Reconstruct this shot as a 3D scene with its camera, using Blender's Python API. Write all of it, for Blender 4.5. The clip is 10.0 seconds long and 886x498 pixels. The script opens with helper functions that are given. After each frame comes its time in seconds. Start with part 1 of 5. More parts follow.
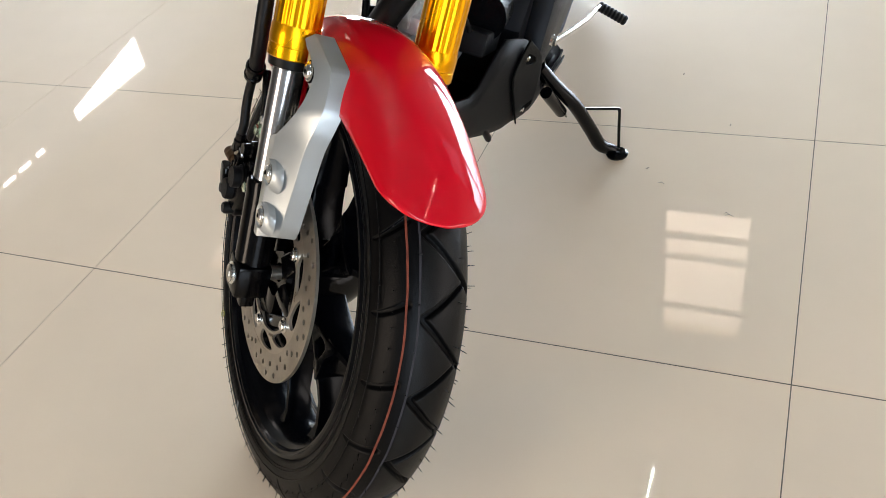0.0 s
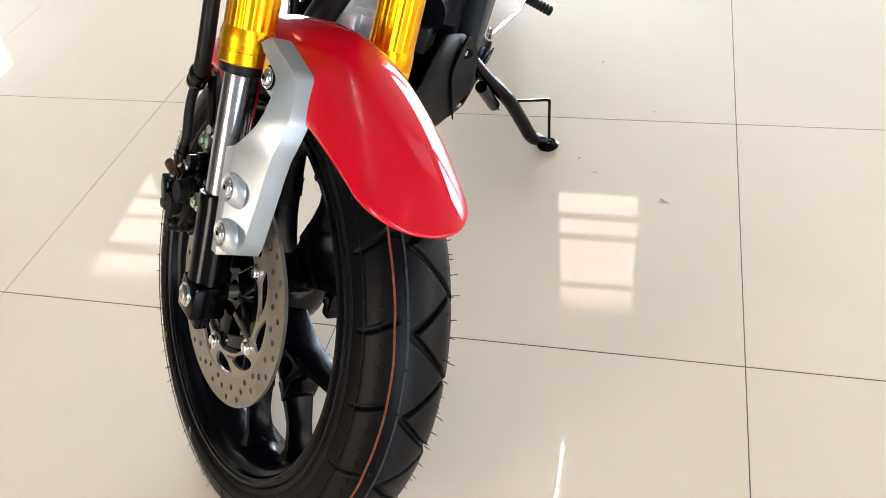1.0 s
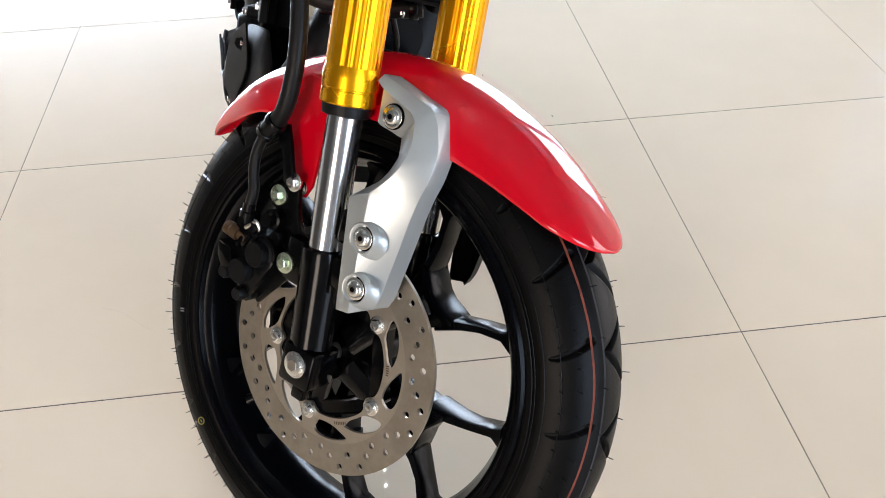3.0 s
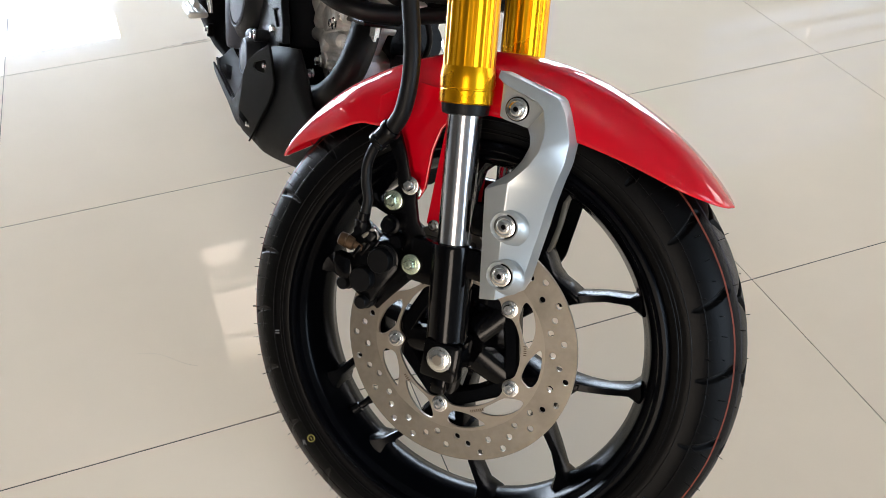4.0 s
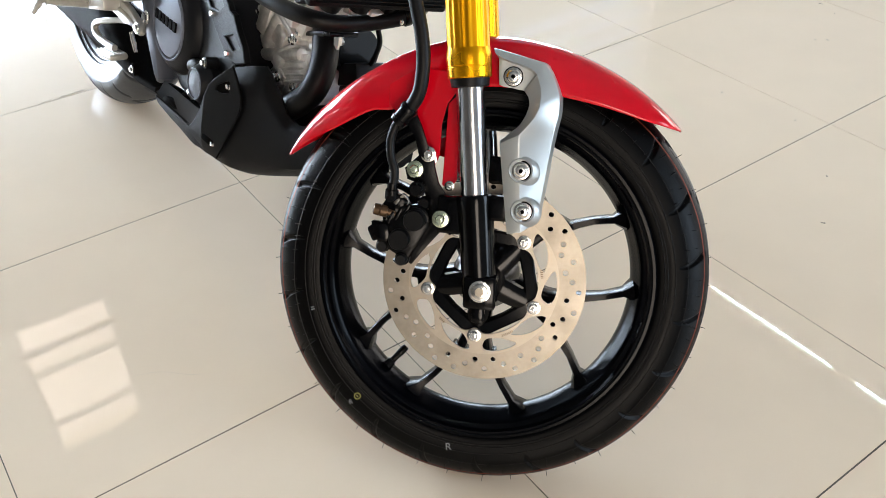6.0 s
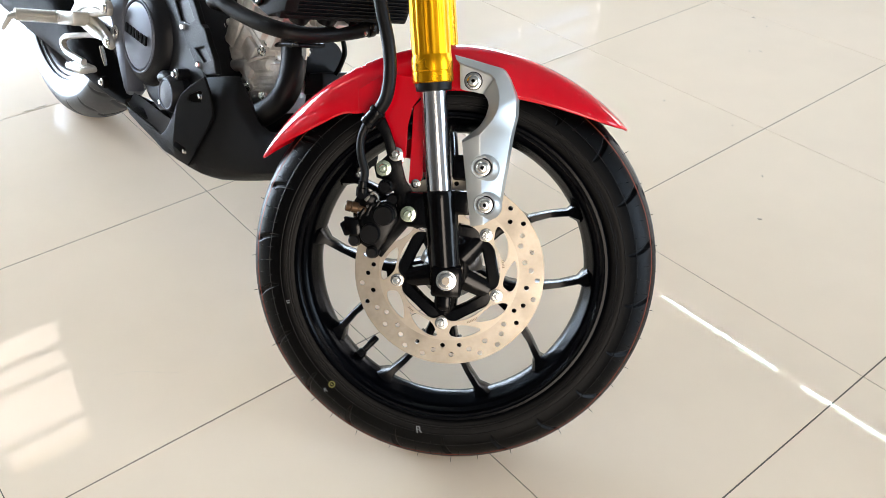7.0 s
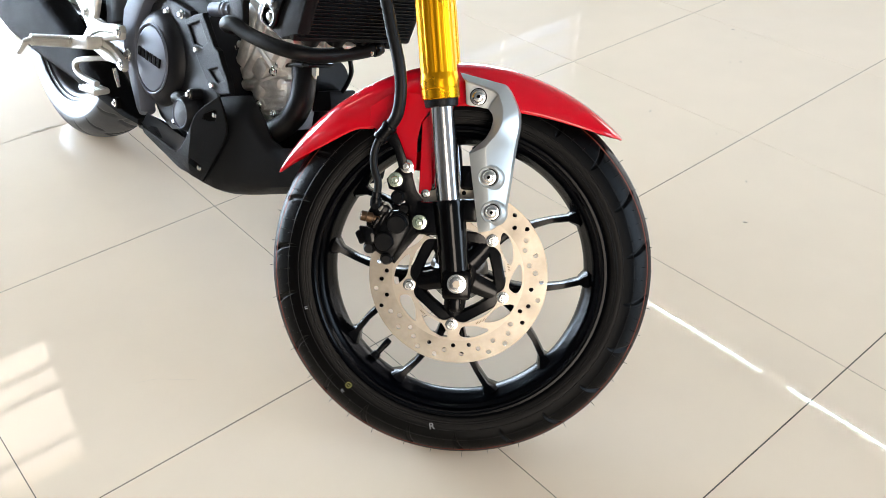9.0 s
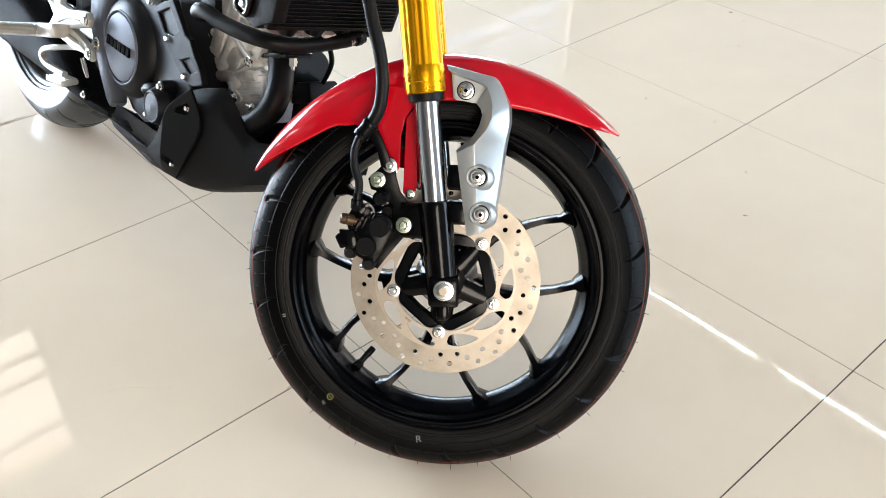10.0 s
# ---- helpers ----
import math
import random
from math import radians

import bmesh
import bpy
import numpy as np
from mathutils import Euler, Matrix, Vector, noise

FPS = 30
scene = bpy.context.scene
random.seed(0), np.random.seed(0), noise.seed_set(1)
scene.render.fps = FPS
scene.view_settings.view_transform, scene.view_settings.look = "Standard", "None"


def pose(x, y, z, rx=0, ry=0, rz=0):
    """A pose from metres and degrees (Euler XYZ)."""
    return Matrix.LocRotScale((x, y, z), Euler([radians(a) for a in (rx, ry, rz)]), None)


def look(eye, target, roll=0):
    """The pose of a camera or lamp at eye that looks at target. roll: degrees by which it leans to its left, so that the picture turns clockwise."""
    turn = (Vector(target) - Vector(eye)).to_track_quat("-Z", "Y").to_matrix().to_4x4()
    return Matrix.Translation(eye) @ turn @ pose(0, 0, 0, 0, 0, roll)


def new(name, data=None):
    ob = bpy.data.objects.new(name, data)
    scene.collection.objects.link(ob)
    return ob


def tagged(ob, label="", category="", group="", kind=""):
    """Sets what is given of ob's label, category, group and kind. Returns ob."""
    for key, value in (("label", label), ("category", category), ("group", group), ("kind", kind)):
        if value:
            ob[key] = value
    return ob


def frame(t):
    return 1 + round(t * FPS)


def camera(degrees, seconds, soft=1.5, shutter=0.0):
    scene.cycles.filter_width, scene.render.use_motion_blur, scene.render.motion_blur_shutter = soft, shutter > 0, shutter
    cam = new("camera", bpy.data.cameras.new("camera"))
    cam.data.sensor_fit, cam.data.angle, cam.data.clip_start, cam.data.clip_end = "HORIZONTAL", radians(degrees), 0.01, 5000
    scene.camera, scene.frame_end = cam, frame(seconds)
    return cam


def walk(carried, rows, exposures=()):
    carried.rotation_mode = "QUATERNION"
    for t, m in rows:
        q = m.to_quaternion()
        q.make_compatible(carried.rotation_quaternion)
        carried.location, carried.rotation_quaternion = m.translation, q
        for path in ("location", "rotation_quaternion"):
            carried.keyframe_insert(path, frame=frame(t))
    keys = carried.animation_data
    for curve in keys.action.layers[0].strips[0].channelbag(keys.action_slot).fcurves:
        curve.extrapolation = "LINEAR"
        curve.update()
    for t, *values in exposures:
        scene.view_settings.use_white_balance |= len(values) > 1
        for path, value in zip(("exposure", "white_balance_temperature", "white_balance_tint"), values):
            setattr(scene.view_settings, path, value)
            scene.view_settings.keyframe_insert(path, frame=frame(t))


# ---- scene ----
cam = camera(54.3, 10.0, 0.65)

PATH = [
    (0, (-0.043, -0.85, 0.941), (-0.755, 0.528, -0.322), -10.5),
    (0.5, (-0.078, -0.85, 0.936), (-0.697, 0.543, -0.358), -8.6),
    (1, (-0.141, -0.839, 0.947), (-0.604, 0.594, -0.369), -7.6),
    (1.5, (-0.243, -0.84, 0.96), (-0.517, 0.633, -0.364), -7.6),
    (2, (-0.347, -0.848, 0.97), (-0.465, 0.637, -0.364), -4.9),
    (2.2, (-0.386, -0.852, 0.969), (-0.447, 0.639, -0.363), -3.8),
    (3.3, (-0.627, -0.839, 0.965), (-0.348, 0.645, -0.346), -1.1),
    (3.5, (-0.691, -0.837, 0.975), (-0.327, 0.631, -0.335), -1.1),
    (4, (-0.818, -0.829, 0.982), (-0.334, 0.61, -0.321), -1.5),
    (4.5, (-0.91, -0.848, 0.977), (-0.265, 0.539, -0.312), -0.7),
    (5, (-1.01, -0.881, 0.994), (-0.238, 0.456, -0.278), -1.4),
    (5.2, (-1.039, -0.872, 1.015), (-0.255, 0.438, -0.278), -1.3),
    (6.3, (-1.168, -0.894, 1.029), (-0.209, 0.356, -0.203), -0.2),
    (6.5, (-1.182, -0.904, 1.033), (-0.203, 0.333, -0.196), 0.1),
    (7, (-1.208, -0.938, 1.05), (-0.191, 0.283, -0.165), 0.7),
    (7.5, (-1.237, -0.956, 1.071), (-0.207, 0.265, -0.132), 0.4),
    (8, (-1.263, -0.962, 1.078), (-0.224, 0.26, -0.116), 0.0),
    (8.5, (-1.275, -0.964, 1.084), (-0.228, 0.255, -0.106), 0.0),
    (9, (-1.279, -0.966, 1.088), (-0.223, 0.245, -0.103), 0.3),
    (9.5, (-1.264, -0.962, 1.084), (-0.207, 0.237, -0.117), 0.2),
    (10, (-1.219, -0.91, 1.067), (-0.167, 0.269, -0.159), 0.4),
]
walk(cam, [(t, look(eye, target, roll)) for t, eye, target, roll in PATH],
     exposures=[(0, 1.00, 7400, 19), (0.5, 1.33, 7250, 18), (1, 1.42, 7150, 19), (1.5, 1.37, 7050, 20), (2, 1.31, 7000, 20), (3.5, 1.22, 7000, 19), (4.2, 0.93, 7050, 17), (5, 0.86, 7200, 16), (6.5, 1.35, 7000, 17), (8, 1.42, 6950, 16), (10, 1.42, 6950, 16)])

# ---- world and lights ----
world = bpy.data.worlds.new("world")
scene.world = world
world.use_nodes = True
wn = world.node_tree.nodes
sky = wn.new("ShaderNodeTexSky")
sky.sky_type = "NISHITA"
sky.sun_disc = False
sky.sun_elevation, sky.sun_rotation = radians(32), radians(-18)
wn["Background"].inputs["Strength"].default_value = 0.12
world.node_tree.links.new(sky.outputs["Color"], wn["Background"].inputs["Color"])

sun = new("sun", bpy.data.lights.new("sun", "SUN"))
sun.data.energy, sun.data.angle, sun.data.color = 4.5, radians(0.5), (1.0, 0.95, 0.88)
sun.matrix_basis = look((-3.0, 9.4, 6.2), (0, 0, 0))

# room: the back wall lies at y = BACK, a low partition with a strip window at x = PARTITION
BACK, SIDE, EAST, SOUTH, TOP = 5.4, -7.8, 6.6, -3.6, 6.0
PARTITION = -4.8


def opening_light(name, place, target, w, h, power, colour):
    lamp = new(name, bpy.data.lights.new(name, "AREA"))
    lamp.data.shape, lamp.data.size, lamp.data.size_y = "RECTANGLE", w, h
    lamp.data.energy, lamp.data.color = power, colour
    lamp.matrix_basis = look(place, target)
    return lamp


DAY = (0.97, 0.98, 1.0)
SKY = (0.58, 0.79, 1.0)
WARM = (1.0, 0.80, 0.50)
WARM_FILL = (1.0, 0.92, 0.78)
opening_light("daylight", (-2.3, BACK + 0.12, 1.01), (-2.3, 0, 1.01), 2.4, 2.0, 320, SKY)
opening_light("daylight", (-0.36, BACK + 0.12, 0.83), (-0.36, 0, 0.83), 1.3, 1.62, 124, SKY)
opening_light("daylight", (1.97, BACK + 0.12, 0.78), (1.97, 0, 0.78), 2.84, 1.5, 166, SKY)
opening_light("daylight", (5.05, BACK + 0.12, 0.75), (5.05, 0, 0.75), 2.6, 1.46, 110, SKY)
opening_light("daylight", (PARTITION - 0.06, 3.15, 1.82), (0, 3.15, 1.82), 2.1, 0.42, 28, DAY)
opening_light("daylight", (EAST + 0.12, -0.4, 1.2), (0, -0.4, 1.2), 4.4, 1.8, 50, DAY)
# two south lamps in unseen windows, added to brighten the near side
opening_light("daylight", (-2.7, SOUTH - 0.12, 1.45), (-2.7, 0, 1.45), 1.4, 2.3, 44, WARM_FILL)
opening_light("daylight", (2.0, SOUTH - 0.12, 1.45), (2.0, 0, 1.45), 2.4, 2.3, 66, SKY)
opening_light("daylight", (5.2, BACK + 0.27, 3.7), (5.2, 0, 3.7), 3.6, 2.8, 1.0, SKY)
opening_light("daylight", (-0.63, BACK + 0.12, 4.76), (-0.63, 0, 4.76), 0.86, 1.66, 5.3, WARM)
opening_light("daylight", (-6.0, BACK + 0.12, 4.88), (-6.0, 0, 4.88), 1.8, 1.9, 10.5, WARM)

# ---- materials ----


def material(name, base, rough=0.5, metal=0.0, grain=0.0, scale=60.0, bump=0.0, bump_scale=400.0, coat=0.0,
             stain=0.0, stain_scale=6.0, spec=0.5, detail=4.0, coat_rough=0.012):
    """A principled material with colour and gloss that vary at a coarse and a fine scale, and fine relief."""
    m = bpy.data.materials.new(name)
    m.use_nodes = True
    n, ln = m.node_tree.nodes, m.node_tree.links
    p = n["Principled BSDF"]
    p.inputs["Roughness"].default_value, p.inputs["Metallic"].default_value = rough, metal
    p.inputs["Coat Weight"].default_value, p.inputs["Coat Roughness"].default_value = coat, coat_rough
    p.inputs["Specular IOR Level"].default_value = spec
    co = n.new("ShaderNodeTexCoord")
    fine = n.new("ShaderNodeTexNoise")
    fine.inputs["Scale"].default_value, fine.inputs["Detail"].default_value = scale, detail
    wide = n.new("ShaderNodeTexNoise")
    wide.inputs["Scale"].default_value, wide.inputs["Detail"].default_value = stain_scale, 5
    for t in (fine, wide):
        ln.new(co.outputs["Object"], t.inputs["Vector"])
    dark = [c * (1 - grain) for c in base]
    light = [min(1.0, c * (1 + grain)) for c in base]
    mix = n.new("ShaderNodeMix")
    mix.data_type = "RGBA"
    mix.inputs[6].default_value, mix.inputs[7].default_value = (*dark, 1), (*light, 1)
    ln.new(fine.outputs["Fac"], mix.inputs[0])
    worn = n.new("ShaderNodeMix")
    worn.data_type = "RGBA"
    worn.blend_type = "MULTIPLY"
    worn.inputs[7].default_value = (1 - stain, 1 - stain, 1 - stain, 1)
    ramp = n.new("ShaderNodeMapRange")
    ramp.inputs["From Min"].default_value, ramp.inputs["From Max"].default_value = 0.45, 0.75
    ln.new(wide.outputs["Fac"], ramp.inputs["Value"])
    ln.new(ramp.outputs["Result"], worn.inputs[0])
    ln.new(mix.outputs[2], worn.inputs[6])
    ln.new(worn.outputs[2], p.inputs["Base Color"])
    vary = n.new("ShaderNodeMapRange")
    vary.inputs["To Min"].default_value, vary.inputs["To Max"].default_value = rough * 0.85, min(1.0, rough * 1.2)
    ln.new(wide.outputs["Fac"], vary.inputs["Value"])
    ln.new(vary.outputs["Result"], p.inputs["Roughness"])
    if bump:
        relief = n.new("ShaderNodeTexNoise")
        relief.inputs["Scale"].default_value, relief.inputs["Detail"].default_value = bump_scale, 2
        ln.new(co.outputs["Object"], relief.inputs["Vector"])
        b = n.new("ShaderNodeBump")
        b.inputs["Strength"].default_value, b.inputs["Distance"].default_value = bump, 0.001
        ln.new(relief.outputs["Fac"], b.inputs["Height"])
        ln.new(b.outputs["Normal"], p.inputs["Normal"])
    return m


def glow(name, colour, strength):
    m = bpy.data.materials.new(name)
    m.use_nodes = True
    p = m.node_tree.nodes["Principled BSDF"]
    p.inputs["Base Color"].default_value = (*colour, 1)
    p.inputs["Emission Color"].default_value = (*colour, 1)
    p.inputs["Emission Strength"].default_value = strength
    return m


TILE = material("polished porcelain tile", (0.845, 0.686, 0.524), 0.018, 0, 0.03, 9, 0, coat=0.14, coat_rough=0.28, stain=0.03, stain_scale=3, spec=0.55)
GROUT = material("grout", (0.14, 0.118, 0.098), 0.9, 0, 0.35, 14)
PLASTER = material("grey painted plaster", (0.17, 0.16, 0.15), 0.8, 0, 0.03, 30, 0.1, 200)
CEIL = material("dark sheet ceiling", (0.12, 0.12, 0.12), 0.8, 0, 0.04, 20)
ALU = material("window aluminium", (0.5, 0.5, 0.5), 0.4, 0.8, 0.05, 80)
FROST = bpy.data.materials.new("frosted film")
FROST.use_nodes = True
film = FROST.node_tree.nodes.new("ShaderNodeBsdfTranslucent")
film.inputs["Color"].default_value = (0.17, 0.19, 0.21, 1)
FROST.node_tree.links.new(film.outputs["BSDF"], FROST.node_tree.nodes["Material Output"].inputs["Surface"])
TUBE = glow("lit tube", (0.78, 1.0, 0.95), 70.0)
RUBBER = material("tyre rubber", (0.003, 0.003, 0.0032), 0.42, 0, 0.15, 120, 0.2, 700, stain=0.1, stain_scale=25, spec=0.18)
SATIN = material("satin black paint", (0.0016, 0.0017, 0.0022), 0.26, 0, 0.1, 200, 0.06, 900, spec=0.17)
BLACK = material("gloss black paint", (0.0013, 0.0013, 0.0016), 0.14, 0, 0.1, 200, 0.03, 900, spec=0.20)
PLASTIC = material("grained black plastic", (0.0022, 0.0023, 0.0029), 0.48, 0, 0.15, 300, 0.35, 1500, stain=0.15, stain_scale=14, spec=0.14)
CASE = material("dark grey engine paint", (0.0062, 0.0066, 0.0085), 0.44, 0.0, 0.12, 300, 0.2, 1200, stain=0.12, stain_scale=16, spec=0.20)
COVER = material("graphite cover paint", (0.095, 0.105, 0.132), 0.46, 0.25, 0.06, 300, 0.12, 1400, spec=0.4)
RED = material("red gloss paint", (0.66, 0.002, 0.013), 0.5, 0, 0.04, 20, coat=1.0, spec=0.02)
GOLD = material("gold anodised aluminium", (0.88, 0.385, 0.007), 0.27, 0.92, 0.05, 40, 0.03, 500)
CHROME = material("hard chrome", (0.52, 0.52, 0.53), 0.19, 1.0, 0.04, 40)
SILVER = material("silver paint", (0.45, 0.475, 0.475), 0.34, 0.55, 0.05, 900, coat=0.2)
STEEL = material("brushed disc steel", (0.37, 0.325, 0.268), 0.36, 0.85, 0.12, 160, 0.10, 800, stain=0.28, stain_scale=22)
STEEL2 = material("machined disc steel", (0.42, 0.365, 0.300), 0.37, 0.8, 0.08, 160, 0.06, 800)
# paler copy of the tyre rubber, with door daylight put into its colour
DAYLIT_TYRE = material("tyre rubber paled as if daylit", (0.034, 0.037, 0.042), 0.40, 0, 0.2, 90, 0.2, 700, stain=0.25, stain_scale=20, spec=0.5)
BOLT = material("zinc bolt", (0.75, 0.76, 0.74), 0.22, 1.0, 0.08, 300)
GREENZINC = material("green zinc bolt", (0.62, 0.72, 0.55), 0.25, 0.9, 0.08, 300)
CAST = material("cast aluminium", (0.84, 0.815, 0.79), 0.38, 0.62, 0.22, 90, 0.8, 350, stain=0.45, stain_scale=24)
PALE = material("pale cast aluminium", (0.52, 0.505, 0.465), 0.36, 0.6, 0.08, 150, 0.25, 700, stain=0.12, stain_scale=30)
ORANGE = material("orange tread stripe", (0.20, 0.036, 0.015), 0.75, 0, 0.35, 150, stain=0.6, stain_scale=60)
BLUE = material("dark blue tread stripe", (0.016, 0.015, 0.022), 0.7, 0, 0.25, 150, stain=0.4, stain_scale=60)
YELLOW = material("yellow mark", (0.36, 0.32, 0.08), 0.7, 0, 0.2, 200)
WHITE = material("white mark", (0.24, 0.25, 0.255), 0.7, 0, 0.3, 300)
BRASS = material("brown brass cap", (0.09, 0.05, 0.025), 0.4, 0.6, 0.1, 200)
# black that puts shade into recesses, pockets and seams; also the badge bars
SHADE_BLACK = material("black for shaded gaps and badge bars", (0.0015, 0.0015, 0.0015), 0.8, spec=0.05)
CRUMB = material("brown crumb", (0.42, 0.34, 0.27), 0.9, 0, 0.3, 300)
SCRATCH = material("worn glaze", (0.60, 0.50, 0.40), 0.6, 0, 0.2, 300)
WHEEL = material("satin black wheel paint", (0.0010, 0.0012, 0.0020), 0.20, 0, 0.1, 200, 0.06, 900, spec=0.10)
# smoother black, lightened so its base colour holds a daylight sheen
SHEEN_BLACK = material("smooth black with painted daylight sheen", (0.011, 0.0115, 0.013), 0.36, 0, 0.1, 200, 0.1, 1200, stain=0.1, stain_scale=16, spec=0.5)
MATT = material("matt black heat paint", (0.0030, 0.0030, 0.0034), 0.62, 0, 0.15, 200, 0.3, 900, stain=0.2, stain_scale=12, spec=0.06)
HOSE = material("rubber hose", (0.0036, 0.0036, 0.004), 0.42, 0, 0.12, 200, 0.25, 900, spec=0.20)


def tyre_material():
    """Black rubber, greyer with dust on the tops of the tread blocks; the grooves' shade is left in the colour as
    black.
    """
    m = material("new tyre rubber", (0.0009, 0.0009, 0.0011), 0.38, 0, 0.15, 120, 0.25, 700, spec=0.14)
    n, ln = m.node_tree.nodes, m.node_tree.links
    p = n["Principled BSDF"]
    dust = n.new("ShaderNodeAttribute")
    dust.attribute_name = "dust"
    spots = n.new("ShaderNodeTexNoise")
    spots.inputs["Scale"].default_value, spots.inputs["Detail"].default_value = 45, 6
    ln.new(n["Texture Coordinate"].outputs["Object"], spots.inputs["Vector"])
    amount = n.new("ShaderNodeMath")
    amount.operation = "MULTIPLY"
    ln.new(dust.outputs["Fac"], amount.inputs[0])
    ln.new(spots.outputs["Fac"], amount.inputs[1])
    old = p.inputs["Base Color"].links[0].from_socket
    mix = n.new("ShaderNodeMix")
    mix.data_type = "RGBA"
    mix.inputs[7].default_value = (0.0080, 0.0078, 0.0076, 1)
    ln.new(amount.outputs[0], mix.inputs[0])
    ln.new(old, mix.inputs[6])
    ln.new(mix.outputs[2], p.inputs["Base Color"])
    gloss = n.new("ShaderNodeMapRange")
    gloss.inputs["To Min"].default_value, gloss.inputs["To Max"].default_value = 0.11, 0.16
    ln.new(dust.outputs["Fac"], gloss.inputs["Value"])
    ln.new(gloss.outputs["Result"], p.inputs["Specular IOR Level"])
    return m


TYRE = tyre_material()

# ---- mesh helpers ----


def part(name, bm, mat, parent=None, label="", m=None, sharp=35, smooth=True):
    """One mesh object of the bmesh; m is its place in the world."""
    bmesh.ops.recalc_face_normals(bm, faces=bm.faces)
    me = bpy.data.meshes.new(name)
    bm.to_mesh(me)
    bm.free()
    me.materials.append(mat)
    if smooth:
        me.shade_smooth()
        me.set_sharp_from_angle(angle=radians(sharp))
    ob = new(name, me)
    hang(ob, parent, m or Matrix())
    if label:
        ob["label"] = label
    return ob


PLACE = {}


def hang(ob, parent, m):
    """Puts ob at the world place m, under its parent."""
    PLACE[ob.name] = m
    if parent is not None:
        ob.parent = parent
        ob.matrix_basis = PLACE[parent.name].inverted() @ m
    else:
        ob.matrix_basis = m


def ring_faces(bm, a, b, closed=True):
    n = len(a)
    for i in range(n if closed else n - 1):
        j = (i + 1) % n
        bm.faces.new((a[i], a[j], b[j], b[i]))


def revolve(bm, profile, n, closed=False, centre=(0, 0, 0)):
    """Turns (y, r) pairs about the y axis; closed joins the last pair to the first."""
    rows = []
    for k in range(n):
        t = 2 * math.pi * k / n
        rows.append([bm.verts.new((centre[0] + r * math.cos(t), centre[1] + y, centre[2] + r * math.sin(t))) for y, r in profile])
    for k in range(n):
        a, b = rows[k], rows[(k + 1) % n]
        for i in range(len(profile) - (0 if closed else 1)):
            j = (i + 1) % len(profile)
            bm.faces.new((a[i], a[j], b[j], b[i]))
    return bm


def stations(points, radii, n=12):
    """Rings of a tube along points."""
    pts = [Vector(p) for p in points]
    rings, up0 = [], None
    for i, p in enumerate(pts):
        d = (pts[min(i + 1, len(pts) - 1)] - pts[max(i - 1, 0)]).normalized()
        if up0 is None:
            up0 = d.orthogonal().normalized()
        u = (up0 - d * up0.dot(d)).normalized()
        up0 = u
        v = d.cross(u)
        r = radii[i] if hasattr(radii, "__len__") else radii
        rings.append([p + r * (math.cos(2 * math.pi * k / n) * u + math.sin(2 * math.pi * k / n) * v) for k in range(n)])
    return rings


def tube(bm, points, radii, n=12, caps=True):
    rings = [[bm.verts.new(q) for q in ring] for ring in stations(points, radii, n)]
    for a, b in zip(rings, rings[1:]):
        ring_faces(bm, a, b)
    if caps:
        bm.faces.new(rings[0])
        bm.faces.new(rings[-1])
    return bm


def smooth_path(points, steps=6):
    """A Catmull-Rom line through points."""
    p = [Vector(q) for q in points]
    p = [2 * p[0] - p[1]] + p + [2 * p[-1] - p[-2]]
    out = []
    for i in range(1, len(p) - 2):
        for k in range(steps):
            t = k / steps
            a, b, c, d = p[i - 1 : i + 3]
            out.append(0.5 * (2 * b + (c - a) * t + (2 * a - 5 * b + 4 * c - d) * t * t + (3 * b - a - 3 * c + d) * t**3))
    out.append(p[-2])
    return out


def rod(bm, a, b, steps, n=24):
    """A turned piece from a to b: steps of (share of the way, radius)."""
    a, b = Vector(a), Vector(b)
    return tube(bm, [a.lerp(b, s) for s, _ in steps], [r for _, r in steps], n)


def plate(bm, outer, holes, y0, y1, bevel=0.0):
    """A flat plate in the x, z plane from y0 to y1 with holes."""
    edges = []
    for loop in (outer, *holes):
        vs = [bm.verts.new((x, y0, z)) for x, z in loop]
        edges += [bm.edges.new((vs[i], vs[(i + 1) % len(vs)])) for i in range(len(vs))]
    made = bmesh.ops.triangle_fill(bm, use_beauty=True, use_dissolve=False, edges=edges)
    faces = [f for f in made["geom"] if isinstance(f, bmesh.types.BMFace)]
    out = bmesh.ops.extrude_face_region(bm, geom=faces)
    vs = [v for v in out["geom"] if isinstance(v, bmesh.types.BMVert)]
    bmesh.ops.translate(bm, vec=(0, y1 - y0, 0), verts=vs)
    if bevel:
        bm.normal_update()
        rim = [e for e in bm.edges if len(e.link_faces) == 2 and e.calc_face_angle(0) > radians(60)
               and abs(e.verts[0].co.y - e.verts[1].co.y) < 1e-6]
        bmesh.ops.bevel(bm, geom=rim, offset=bevel, segments=2, affect="EDGES", profile=0.5)
    return bm


def circle(x, z, r, n=16, phase=0.0):
    return [(x + r * math.cos(2 * math.pi * k / n + phase), z + r * math.sin(2 * math.pi * k / n + phase)) for k in range(n)]


def block(bm, lo, hi, bevel=0.0, m=None):
    """A box from lo to hi with rounded edges."""
    lo, hi = Vector(lo), Vector(hi)
    made = bmesh.ops.create_cube(bm, size=1.0)
    vs = made["verts"]
    bmesh.ops.scale(bm, vec=hi - lo, verts=vs)
    bmesh.ops.translate(bm, vec=(lo + hi) / 2, verts=vs)
    if m is not None:
        bmesh.ops.transform(bm, matrix=m, verts=vs)
    if bevel:
        edges = list({e for v in vs for e in v.link_edges})
        bmesh.ops.bevel(bm, geom=edges, offset=bevel, segments=2, affect="EDGES", profile=0.5)
    return bm


